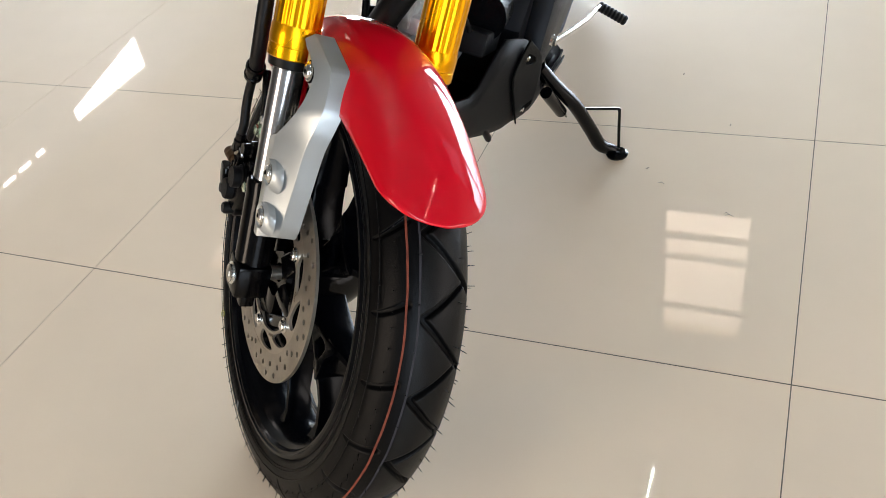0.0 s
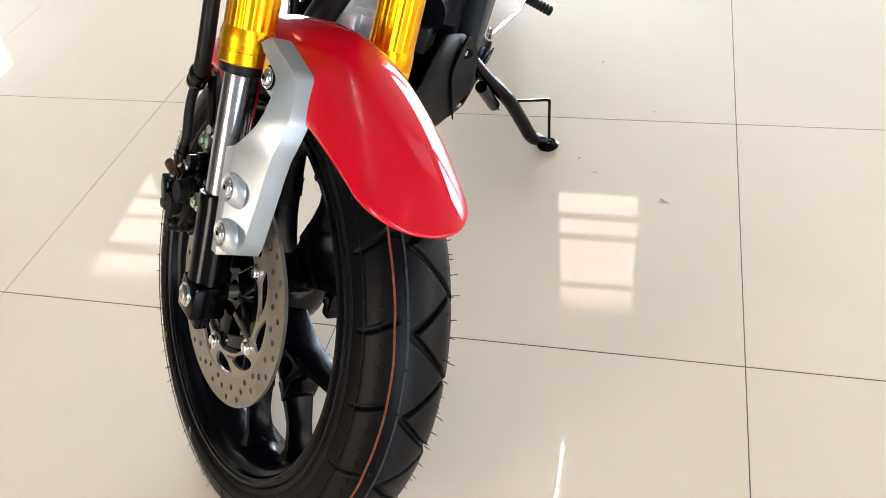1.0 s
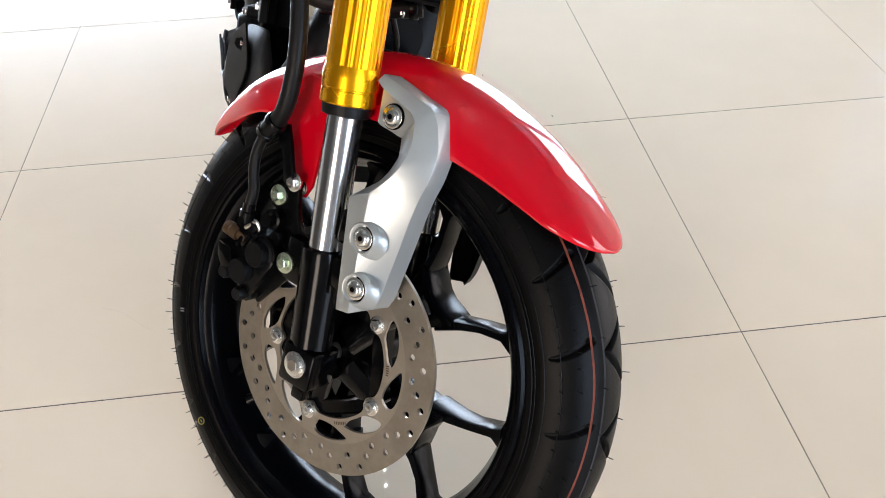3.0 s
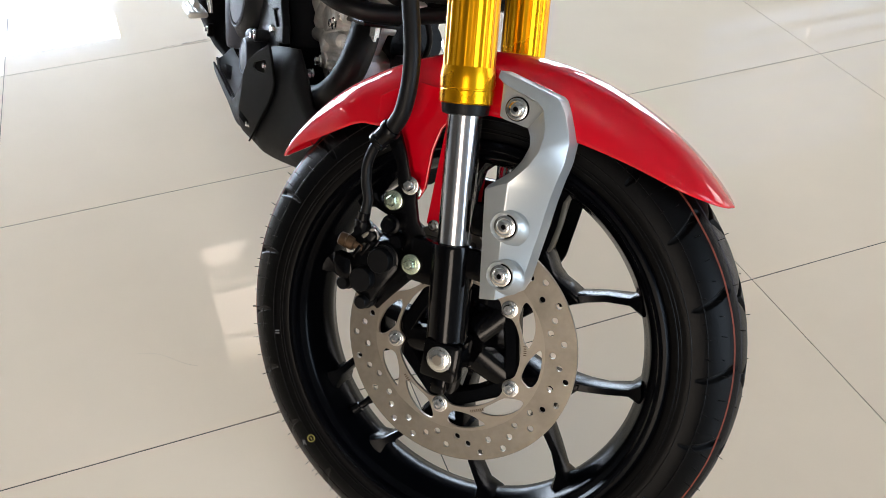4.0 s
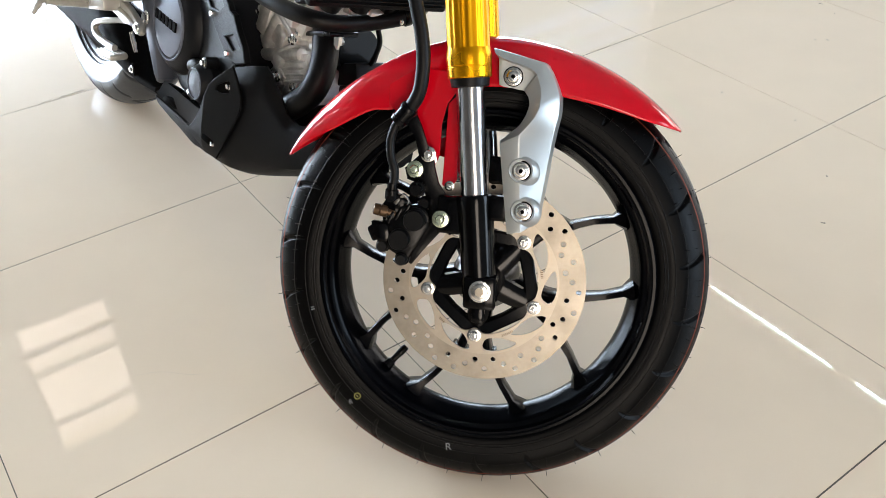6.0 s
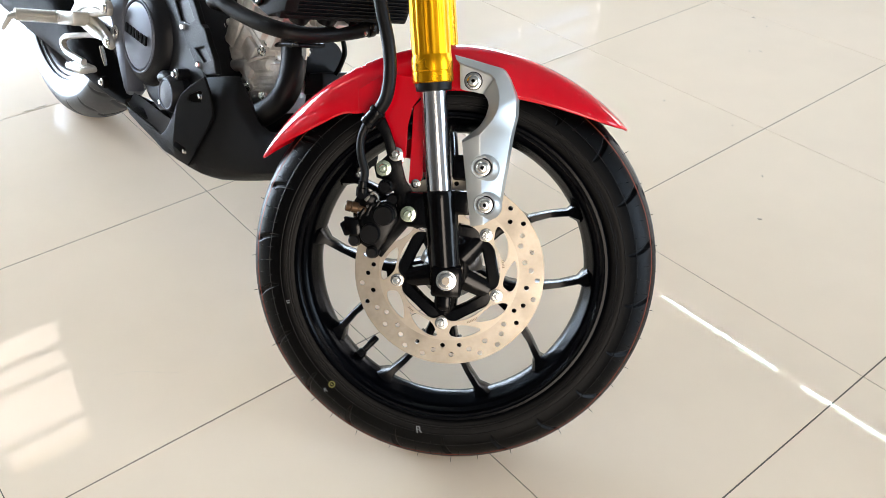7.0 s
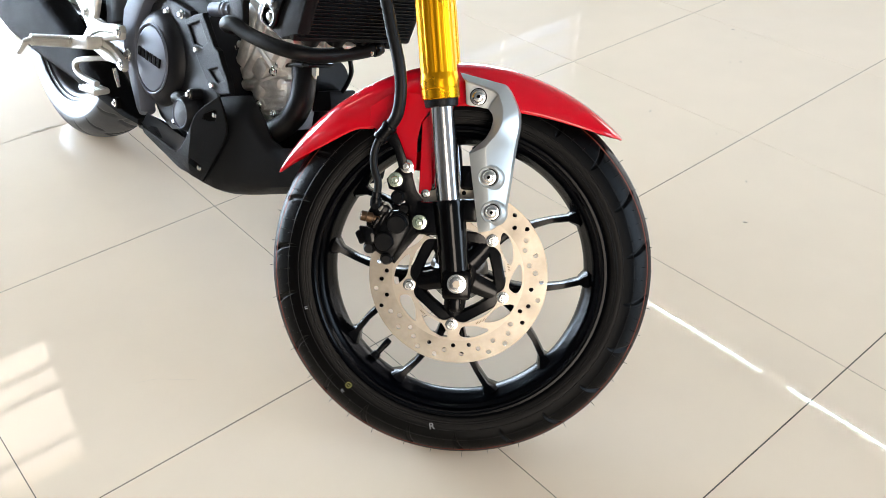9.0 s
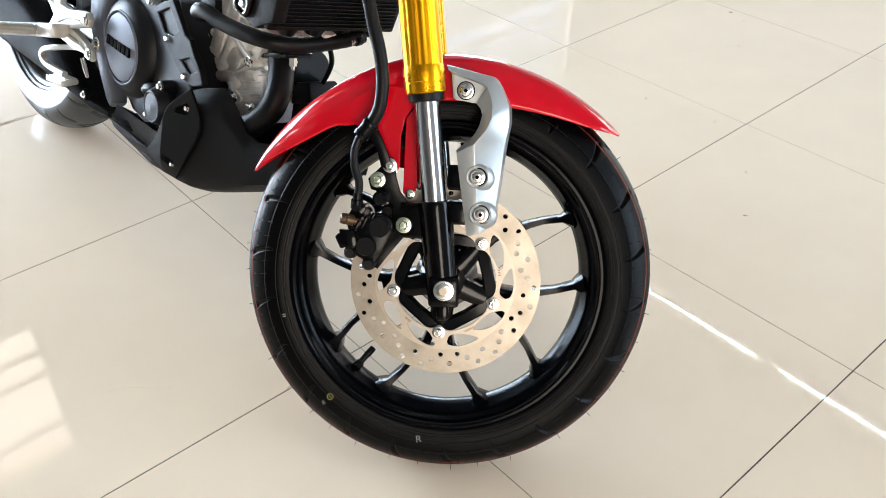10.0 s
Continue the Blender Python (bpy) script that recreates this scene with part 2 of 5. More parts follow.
def loft(bm, sections, closed=False, caps=False):
    rows = [[bm.verts.new(p) for p in s] for s in sections]
    for a, b in zip(rows, rows[1:]):
        ring_faces(bm, a, b, closed)
    if caps:
        bm.faces.new(rows[0])
        bm.faces.new(rows[-1])
    return bm


def bar(bm, points, wide, deep):
    """A rounded bar along points in the x, z plane: in-plane width and depth along y at each point."""
    pts = [Vector(p) for p in points]
    rows = []
    for i, p in enumerate(pts):
        d = pts[min(i + 1, len(pts) - 1)] - pts[max(i - 1, 0)]
        s = Vector((-d.z, 0, d.x)).normalized()
        w, h = wide[i] / 2, deep[i] / 2
        c = 0.3
        rows.append([p + s * w * a + Vector((0, h * b, 0)) for a, b in
                     ((1, -1 + c), (1, 1 - c), (1 - c, 1), (-1 + c, 1), (-1, 1 - c), (-1, -1 + c), (-1 + c, -1), (1 - c, -1))])
    return loft(bm, rows, True, True)


def screw(parent, name, mat, m, at, along, r, h, washer=0.0, hexed=True, label=""):
    """A flanged bolt head at a point, standing out along a direction."""
    bm = bmesh.new()
    a, d = Vector(at), Vector(along).normalized()
    if washer:
        tube(bm, [a, a + d * h * 0.3, a + d * h * 0.35], [washer, washer, washer * 0.9], 20)
    n = 6 if hexed else 18
    tube(bm, [a, a + d * h * 0.85, a + d * h], [r, r, r * 0.82], n)
    tube(bm, [a + d * h, a + d * h * 1.02], [r * 0.5, r * 0.4], 10)
    return part(name, bm, mat, parent, label, m)

# ---- room ----
floor_bm = block(bmesh.new(), (SIDE - 0.3, SOUTH - 0.3, -0.12), (EAST + 0.3, BACK + 0.3, -0.0009))
floor = part("floor", floor_bm, GROUT, None, "", None, smooth=False)
tagged(floor, "polished cream porcelain floor in large square tiles", "floor", kind="structure")
ground = part("ground", block(bmesh.new(), (-400, -400, -0.4), (400, 400, -0.13)), PLASTER, None, smooth=False)
tagged(ground, "pale sunlit concrete ground outside the showroom", "ground", kind="structure")


def wall(name, m, outer, holes, label, thick=0.24):
    ob = part(name, plate(bmesh.new(), outer, holes, 0.0, thick), PLASTER, None, "", m, smooth=False)
    return tagged(ob, label, "wall", kind="structure")


def rect(x0, z0, x1, z1):
    return [(x0, z0), (x1, z0), (x1, z1), (x0, z1)]


# a strip window whose sill slopes, and the short slits that carry its line on
STRIP = [(3.09, 1.820), (3.95, 1.650), (3.95, 1.935), (3.09, 1.935)]
SLITS = [rect(2.655, 1.895, 2.755, 1.945), rect(2.48, 1.905, 2.61, 1.950), rect(2.32, 1.915, 2.455, 1.955), rect(2.18, 1.925, 2.30, 1.960)]
# a high window cut off by a sloping roof
GABLE = [(-5.18, 3.98), (-5.25, 4.95), (-5.86, 5.76), (-6.73, 5.76)]
turn_side = Matrix.Translation((PARTITION, 0, 0)) @ pose(0, 0, 0, 0, 0, 90)
wall("wall_north", pose(0, BACK, 0), rect(SIDE - 0.24, -0.1, EAST + 0.24, TOP),
     [rect(-3.5, 0.0, -1.1, 2.03), rect(-1.02, 0.0, 0.3, 1.66), rect(0.55, 0.0, 3.4, 1.55), rect(-1.04, 3.94, -0.22, 5.57), rect(3.9, 2.7, 6.5, 4.7), rect(3.75, 0.0, 6.35, 1.5), GABLE], "grey plastered wall with bright glazed doors and high windows")
wall("wall_west", Matrix.Translation((SIDE, 0, 0)) @ pose(0, 0, 0, 0, 0, 90), rect(SOUTH, -0.1, BACK, TOP), [], "plain grey plastered wall")
wall("partition_wall", turn_side, rect(0.6, -0.1, BACK, 2.1), [STRIP] + SLITS, "low grey partition wall with a strip window and slits", 0.03)
wall("wall_south", pose(0, SOUTH - 0.24, 0), rect(SIDE - 0.24, -0.1, EAST + 0.24, TOP), [rect(-3.4, 0.3, -2.0, 2.6), rect(0.8, 0.3, 3.2, 2.6)], "grey plastered wall with two unseen windows added for fill light")
east = Matrix.Translation((EAST + 0.24, 0, 0)) @ pose(0, 0, 0, 0, 0, 90)
wall("wall_east", east, rect(SOUTH, -0.1, BACK, TOP), [rect(-2.6, 0.3, 1.8, 2.1)], "grey plastered wall with a long shop window")
ceiling = part("ceiling", block(bmesh.new(), (SIDE - 0.24, SOUTH - 0.24, TOP), (EAST + 0.24, BACK + 0.24, TOP + 0.2)), CEIL, None, smooth=False)
tagged(ceiling, "plain dark grey ceiling", "ceiling", kind="structure")


def glazing(name, m, x0, z0, x1, z1, across, upright, label, category):
    """A frame in an opening, with bars at the given heights and places."""
    w = 0.05
    ob = part(name, plate(bmesh.new(), rect(x0, z0, x1, z1), [rect(x0 + w, z0 + w, x1 - w, z1 - w)], 0.03, 0.08), ALU, None, "", m, smooth=False)
    tagged(ob, label, category, kind="structure")
    for z in across:
        part("bar", block(bmesh.new(), (x0 + w, 0.035, z - 0.03), (x1 - w, 0.075, z + 0.03)), ALU, ob, "", m, smooth=False)
    for x in upright:
        part("bar", block(bmesh.new(), (x - 0.015, 0.035, z0 + w), (x + 0.015, 0.075, z1 - w)), ALU, ob, "", m, smooth=False)
    return ob


north = pose(0, BACK, 0)
glazing("window_1", north, -1.04, 3.94, -0.22, 5.57, (4.28, 4.53, 5.17), (), "high aluminium window with crossbars and warm light", "window")
glazing("door_3", north, 0.55, 0.002, 3.4, 1.55, (0.55, 1.05), (0.85, 1.15, 1.5, 1.8, 2.1, 2.45, 2.75, 3.05), "low wide aluminium shopfront bay, bright with daylight", "window")
glazing("door_4", north, 3.75, 0.002, 6.35, 1.5, (0.55, 1.05), (4.4, 5.05, 5.7), "low wide aluminium shopfront bay, bright with daylight", "window")
glazing("window_7", north, 3.9, 2.7, 6.5, 4.7, (2.95, 3.16, 3.36, 3.56, 3.77, 3.95, 4.15, 4.38), (5.2,), "high louvred aluminium window with long slats", "window")
gable = tagged(part("window_2", tube(bmesh.new(), [(x, 0.055, z) for x, z in GABLE + GABLE[:1]], 0.022, 8), ALU, None, "", north, smooth=False),
               "high aluminium window under a sloping roof, with crossbars", "window", kind="structure")
for z, thick in ((4.40, 0.04), (4.69, 0.04), (5.19, 0.15)):
    west = -5.18 - 1.55 * (z - 3.98) / 1.78
    easterly = -5.18 - 0.07 * (z - 3.98) / 0.97 if z < 4.95 else -5.25 - 0.61 * (z - 4.95) / 0.81
    part("bar", block(bmesh.new(), (west, 0.035, z - thick / 2), (easterly, 0.075, z + thick / 2)), ALU, gable, "", north, smooth=False)
door = glazing("door_1", north, -3.5, 0.002, -1.1, 2.03, (), (-2.3,), "tall glazed aluminium double door, open to daylight", "door")
for z0, z1 in ((1.910, 2.000), (1.640, 1.735)):
    part("frosted_band", block(bmesh.new(), (-1.98, 0.040, z0), (-1.15, 0.052, z1), 0.002), FROST, door, "frosted band across the glass", north, smooth=False)
for k in range(5):
    part("ladder_bar", block(bmesh.new(), (-2.06, 0.040, 1.735 + 0.052 * k), (-1.99, 0.055, 1.750 + 0.052 * k)), ALU, door, "", north, smooth=False)
glazing("door_2", north, -1.02, 0.002, 0.3, 1.66, (0.6, 1.2), (-0.70, -0.36, -0.02), "low aluminium shopfront bay, bright with daylight", "window")
inside = [(3.11, 1.828), (3.93, 1.668), (3.93, 1.917), (3.11, 1.917)]
tagged(part("window_4", plate(bmesh.new(), STRIP, [inside], 0.004, 0.026), ALU, None, "", turn_side, smooth=False), "narrow aluminium strip window, bright with daylight", "window", kind="structure")


glazing("window_3", east, -2.6, 0.3, 1.8, 2.1, (1.65,), (-1.5, -0.4, 0.7), "long unseen shop window added for warm fill light", "window")


# unseen south windows, added to hold the two fill lamps
glazing("fill_window_1", pose(0, SOUTH - 0.24, 0), -3.4, 0.3, -2.0, 2.6, (2.1,), (-2.7,), "unseen shop window added for warm fill light", "window")
glazing("fill_window_2", pose(0, SOUTH - 0.24, 0), 0.8, 0.3, 3.2, 2.6, (2.1,), (1.6, 2.4), "unseen wide shop window added for blue fill light", "window")


def tube_light(x, y):
    thing = new("tube_light")
    hang(thing, None, pose(x, y, 3.9))
    tagged(thing, "slim white tube light hung from the ceiling", "ceiling light", "rows of tube lights")
    part("housing", block(bmesh.new(), (-0.03, -0.6, 0.015), (0.03, 0.6, 0.05), 0.006), CEIL, thing, "", pose(x, y, 3.9))
    part("lit_tube", tube(bmesh.new(), [(0, -0.585, 0), (0, 0.585, 0)], 0.0028, 12), TUBE, thing, "glowing white tube", pose(x, y, 3.9))
    for s in (-0.45, 0.45):
        part("wire", tube(bmesh.new(), [(0, s, 0.05), (0, s, TOP - 3.9)], 0.002, 6), ALU, thing, "", pose(x, y, 3.9))
    return thing


for row_x, start in ((-0.60, 2.02), (4.02, 1.73)):
    for k in range(-3, 1):
        yy = start + 1.40 * k
        if SOUTH + 0.7 < yy < BACK - 0.7:
            tube_light(row_x, yy)

# ---- motorcycle ----
# front frame: x ahead in the wheel's plane, y to the bike's left, z up in the wheel's plane, from the wheel's centre
FRONT = Matrix(((0.71147, 0.62099, 0.32891, -0.5632), (-0.70271, 0.62873, 0.33301, -0.1840), (0.0, -0.46805, 0.88370, 0.2631), (0, 0, 0, 1)))
# body frame: x ahead, y to the left, z up, leaning on its stand, from the floor below the engine
BODY = Matrix(((0.00873, 0.95728, 0.28902, -0.6697), (-0.99996, 0.00835, 0.00252, 0.2841), (0.0, -0.28903, 0.95732, 0.0), (0, 0, 0, 1)))

bike = new("motorcycle")
hang(bike, None, pose(-0.6, 0.45, 0))
tagged(bike, "black motorcycle with red mudguard and gold fork on its side stand", "motorcycle")


def tyre(m, crown, half, bead, repeats, label, fine, mat):
    """A tyre with zigzag grooves cut into its tread."""
    k = half / 0.055
    prof = [(0.000, crown), (0.010, crown - 0.0009), (0.020, crown - 0.0034), (0.030, crown - 0.0082), (0.040, crown - 0.0165), (0.0475, crown - 0.0265),
            (0.0525, crown - 0.0375), (0.055, crown - 0.050), (0.0545, crown - 0.058), (0.0525, bead + 0.005), (0.0480, bead + 0.0020), (0.0430, bead)]
    prof = [(y * k, r) for y, r in prof]
    prof = [(-y, r) for y, r in reversed(prof[1:])] + prof
    line = [(v.x, v.y) for v in smooth_path([(y, r, 0) for y, r in prof], fine)]
    cols = 8 * fine
    period = 2 * math.pi / repeats
    Y = np.array([y for y, _ in line])[:, None] / k
    S = (np.arange(cols) / cols)[None, :]
    # groove arms (y, share of a repeat) from end to end on the unrolled tread
    arms = (((-0.018, 0.0), (0.031, 0.43)), ((-0.018, 0.0), (0.046, -0.74)), ((-0.033, 0.16), (-0.0515, 0.0)))
    length = period * crown * 0.97
    cut = np.zeros((len(line), cols))
    for (y0, s0), (y1, s1) in arms:
        for lap in (-1, 0, 1, 2):
            dy, ds = y1 - y0, (s1 - s0) * length
            py, ps = Y - y0, (S - s0 - lap) * length
            f = np.clip((py * dy + ps * ds) / (dy * dy + ds * ds), 0, 1)
            gap = np.hypot(py - f * dy, ps - f * ds)
            cut = np.maximum(cut, np.clip((0.0034 * (1 - 0.35 * f) - gap) / 0.0011 + 0.5, 0, 1))
    cut *= np.array([r > crown - 0.046 for _, r in line])[:, None]
    turns = radians(8.6) + 2 * math.pi * np.arange(repeats * cols) / (repeats * cols)
    cut = np.tile(cut, (1, repeats))
    R = np.array([r for _, r in line])[:, None] - 0.0062 * cut
    # dust on the block tops; taking out the cut paints the grooves' shade
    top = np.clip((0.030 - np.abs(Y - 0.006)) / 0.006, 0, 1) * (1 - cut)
    co = np.stack([R * np.cos(turns), np.repeat(Y * k, len(turns), 1), R * np.sin(turns)], 2).reshape(-1, 3)
    n, q = len(turns), np.arange(len(turns))
    faces = np.concatenate([np.stack([a * n + q, (a + 1) * n + q, (a + 1) * n + (q + 1) % n, a * n + (q + 1) % n], 1) for a in range(len(line) - 1)])
    me = bpy.data.meshes.new("tyre")
    me.from_pydata(co.tolist(), [], faces.tolist())
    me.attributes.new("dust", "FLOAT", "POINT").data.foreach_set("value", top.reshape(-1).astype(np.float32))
    me.materials.append(mat)
    me.shade_smooth()
    ob = new("tyre", me)
    hang(ob, bike, m)
    ob["label"] = label
    return ob, line


CROWN = 0.2930
# the tyre sits a touch to the left of the disc's frame
TYRE_M = FRONT @ Matrix.Translation((0.0015, 0.0040, 0))
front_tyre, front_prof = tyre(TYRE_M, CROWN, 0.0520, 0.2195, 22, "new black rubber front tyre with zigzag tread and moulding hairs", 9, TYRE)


def on_profile(prof, y):
    for (y0, r0), (y1, r1) in zip(prof, prof[1:]):
        if y0 <= y <= y1:
            return r0 + (r1 - r0) * (y - y0) / (y1 - y0)
    return prof[0][1]


def tread_stripe(y, width, mat, label, wobble):
    bm = bmesh.new()
    rows = []
    for i in range(240):
        t = 2 * math.pi * i / 240
        yy = y + wobble * math.sin(5 * t) + 0.0006 * noise.noise((8 * math.cos(t), 8 * math.sin(t), y * 90))
        rows.append([bm.verts.new(((on_profile(front_prof, v) + h) * math.cos(t), v, (on_profile(front_prof, v) + h) * math.sin(t)))
                     for v, h in ((yy - width / 2, 0.0), (yy - width / 4, 0.0004), (yy + width / 4, 0.0004), (yy + width / 2, 0.0))])
    for i in range(240):
        ring_faces(bm, rows[i], rows[(i + 1) % 240], False)
    return part("tread_stripe", bm, mat, front_tyre, label, TYRE_M)


tread_stripe(-0.0318, 0.0018, ORANGE, "thin orange marking line round the tread", 0.0008)
tread_stripe(-0.0213, 0.0020, BLUE, "thin dark blue marking line round the tread", 0.0006)


def tyre_hairs():
    bm = bmesh.new()
    rng = random.Random(5)
    for y in (-0.049, -0.041, -0.022, 0.022, 0.041, 0.049):
        count = 84 if abs(y) > 0.03 else 40
        for i in range(count):
            t = 2 * math.pi * (i + 0.35 * rng.random()) / count
            r = on_profile(front_prof, y)
            out = Vector((math.cos(t), y * 9, math.sin(t))).normalized()
            p = Vector((r * math.cos(t), y, r * math.sin(t)))
            lean = Vector((rng.uniform(-1, 1), rng.uniform(-1, 1), rng.uniform(-1, 1))) * 0.0012
            tube(bm, [p - out * 0.001, p + out * rng.uniform(0.004, 0.0085) + lean], [0.0006, 0.0004], 4)
    return tagged(part("moulding_hairs", bm, RUBBER, front_tyre, "fine rubber moulding hairs", TYRE_M), kind="stuff")


tyre_hairs()


for r, thick in ((0.2310, 0.0007), (0.2345, 0.0005), (0.2440, 0.0006), (0.2600, 0.0005)):
    y = min(v for v, q in front_prof if abs(q - r) < 0.006) - 0.0001
    ring = bmesh.new()
    tube(ring, [(r * math.cos(t), y, r * math.sin(t)) for t in [2 * math.pi * k / 160 for k in range(161)]], thick, 6, False)
    part("sidewall_ring", ring, RUBBER, front_tyre, "", TYRE_M)


def sidewall_mark(angle, r, size, mat, shape):
    """A small painted mark on the disc side of the tyre: a ring or a few strokes."""
    bm = bmesh.new()
    y = -0.0544
    c = Vector((r * math.cos(angle), y, r * math.sin(angle)))
    e, o = Vector((-math.sin(angle), 0, math.cos(angle))), Vector((math.cos(angle), -0.22, math.sin(angle))).normalized()
    if shape == "ring":
        tube(bm, [c + size * (math.cos(a) * e + math.sin(a) * o) for a in [2 * math.pi * k / 16 for k in range(17)]], 0.0007, 5)
        tube(bm, [c - 0.4 * size * e, c + 0.4 * size * e], 0.0007, 5)
    else:
        for s in (-0.5, 0.5):
            tube(bm, [c + size * (s * e - 0.8 * o), c + size * (s * e + 0.8 * o)], 0.0008, 5)
    return part("paint_mark", bm, mat, front_tyre, "", TYRE_M)


sidewall_mark(radians(-132.4), 0.2425, 0.0042, YELLOW, "ring")


def sidewall_letter(text, x, z, size, turn):
    """A white letter stamped on the disc side of the tyre."""
    curve = bpy.data.curves.new("letter", "FONT")
    curve.body, curve.size, curve.align_x, curve.align_y, curve.extrude = text, size, "CENTER", "CENTER", 0.0003
    source = bpy.data.objects.new("letter", curve)
    me = bpy.data.meshes.new_from_object(source)
    bpy.data.objects.remove(source)
    me.materials.append(WHITE)
    ob = new("paint_mark", me)
    r = math.hypot(x, z)
    y = min(v for v, q in front_prof if abs(q - r) < 0.004) - 0.0012
    hang(ob, front_tyre, TYRE_M @ pose(x, y, z, 90, 0, 0) @ pose(0, 0, 0, 0, 0, turn))
    ob["label"] = "white letter stamped on the sidewall"
    return ob


sidewall_letter("R", -0.0335, -0.2385, 0.0150, 8)
sidewall_letter("R", -0.1730, -0.1895, 0.0090, 20)
sidewall_mark(radians(-165.3), 0.2385, 0.0030, WHITE, "stroke")


def rim(m, lip, half, label, mat):
    """A cast rim: stepped lip, a hollow shoulder and a well that narrows to its middle."""
    bm = bmesh.new()
    h = half
    outer = [(-h, lip + 0.002), (-h - 0.003, lip - 0.001), (-h - 0.0032, lip - 0.0045), (-h - 0.0015, lip - 0.0065), (-h - 0.0012, lip - 0.0090), (-h + 0.004, lip - 0.0115), (-h + 0.0070, lip - 0.0160),
             (-h + 0.011, lip - 0.0192), (-h + 0.017, lip - 0.0212), (-0.016, lip - 0.0262), (-0.006, lip - 0.0300)]
    outer = outer + [(-y, r) for y, r in reversed(outer)]
    inner = [(h - 0.003, lip - 0.006), (h - 0.012, lip - 0.010), (-h + 0.012, lip - 0.010), (-h + 0.003, lip - 0.006)]
    revolve(bm, outer + inner, 240, True)
    return part("wheel_rim", bm, mat, bike, label, m, 28)


front_rim = rim(FRONT, 0.222, 0.0445, "satin black cast alloy wheel with five split spokes", WHEEL)


def y_spoke(angle, owner, m, mat, reach, name="spoke"):
    """One cast spoke: a broad pierced trunk that splits into two slim arms."""
    bm = bmesh.new()
    a = radians(angle)

    def at(r, d):
        return Vector((r * math.cos(a + radians(d)), 0, r * math.sin(a + radians(d))))

    def across(r, w):
        return (r * math.cos(a) - w * math.sin(a), r * math.sin(a) + w * math.cos(a))

    half = [(0.034, 0.017), (0.060, 0.0165), (0.085, 0.0185), (0.104, 0.0240), (0.120, 0.0320), (0.128, 0.0365), (0.1305, 0.0300), (0.1270, 0.0170), (0.1235, 0.0060)]
    outline = [across(r, w) for r, w in half] + [across(r, -w) for r, w in reversed(half)]
    slot = [(0.094, 0.0075), (0.107, 0.0125), (0.1115, 0.0105), (0.1125, 0.0)]
    slot = [across(r, w) for r, w in slot] + [across(r, -w) for r, w in reversed(slot[:-1])]
    plate(bm, outline, [slot], -0.021, 0.021, 0.0035)
    for s in (1, -1):
        line = [at(0.112, s * 12.2), at(0.124, s * 13.4), at(0.140, s * 15.0), at(0.160, s * 17.2), at(reach - 0.014, s * 20.3), at(reach, s * 21.6)]
        bar(bm, line, [0.014, 0.0125, 0.0105, 0.0095, 0.0105, 0.030], [0.040, 0.038, 0.033, 0.029, 0.032, 0.046])
    return part(name, bm, mat, owner, "", m, 40)


for k in range(5):
    y_spoke(-23.4 + 72 * k, front_rim, FRONT, WHEEL, 0.1985)


def hub():
    bm = bmesh.new()
    revolve(bm, [(-0.052, 0.012), (-0.052, 0.028), (-0.040, 0.034), (-0.020, 0.045), (0.020, 0.045), (0.040, 0.036), (0.048, 0.030), (0.048, 0.012)], 40, True)
    # the disc carrier: five arms and a pentagon of webs
    for k in range(5):
        a, b = radians(-23.4 + 72 * k), radians(-23.4 + 72 * (k + 1))
        p, q = Vector((0.074 * math.cos(a), -0.046, 0.074 * math.sin(a))), Vector((0.074 * math.cos(b), -0.046, 0.074 * math.sin(b)))
        bar(bm, [p * 0.35 + Vector((0, -0.03, 0)), p * 0.97], [0.030, 0.025], [0.024, 0.016])
        bar(bm, [p * 0.96, p.lerp(q, 0.25) * 0.99, p.lerp(q, 0.5) * 1.0, p.lerp(q, 0.75) * 0.99, q * 0.96], [0.022, 0.018, 0.0165, 0.018, 0.022], [0.018, 0.018, 0.018, 0.018, 0.018])
        tube(bm, [p + Vector((0, 0.008, 0)), p + Vector((0, -0.0065, 0))], 0.0105, 16)
    return part("hub", bm, BLACK, front_rim, "black hub with a five-armed disc carrier", FRONT, 40)


hub()
valve = bmesh.new()
vdir = Vector((math.cos(radians(-132)), -0.35, math.sin(radians(-132)))).normalized()
v0 = Vector((0.194 * math.cos(radians(-132)), -0.012, 0.194 * math.sin(radians(-132))))
tube(valve, [v0, v0 - vdir * 0.010, v0 - vdir * 0.011, v0 - vdir * 0.022, v0 - vdir * 0.023, v0 - vdir * 0.036, v0 - vdir * 0.038],
     [0.0075, 0.0065, 0.0045, 0.0045, 0.0052, 0.0052, 0.004], 12)
part("tyre_valve", valve, SATIN, front_rim, "short black rubber tyre valve", FRONT)


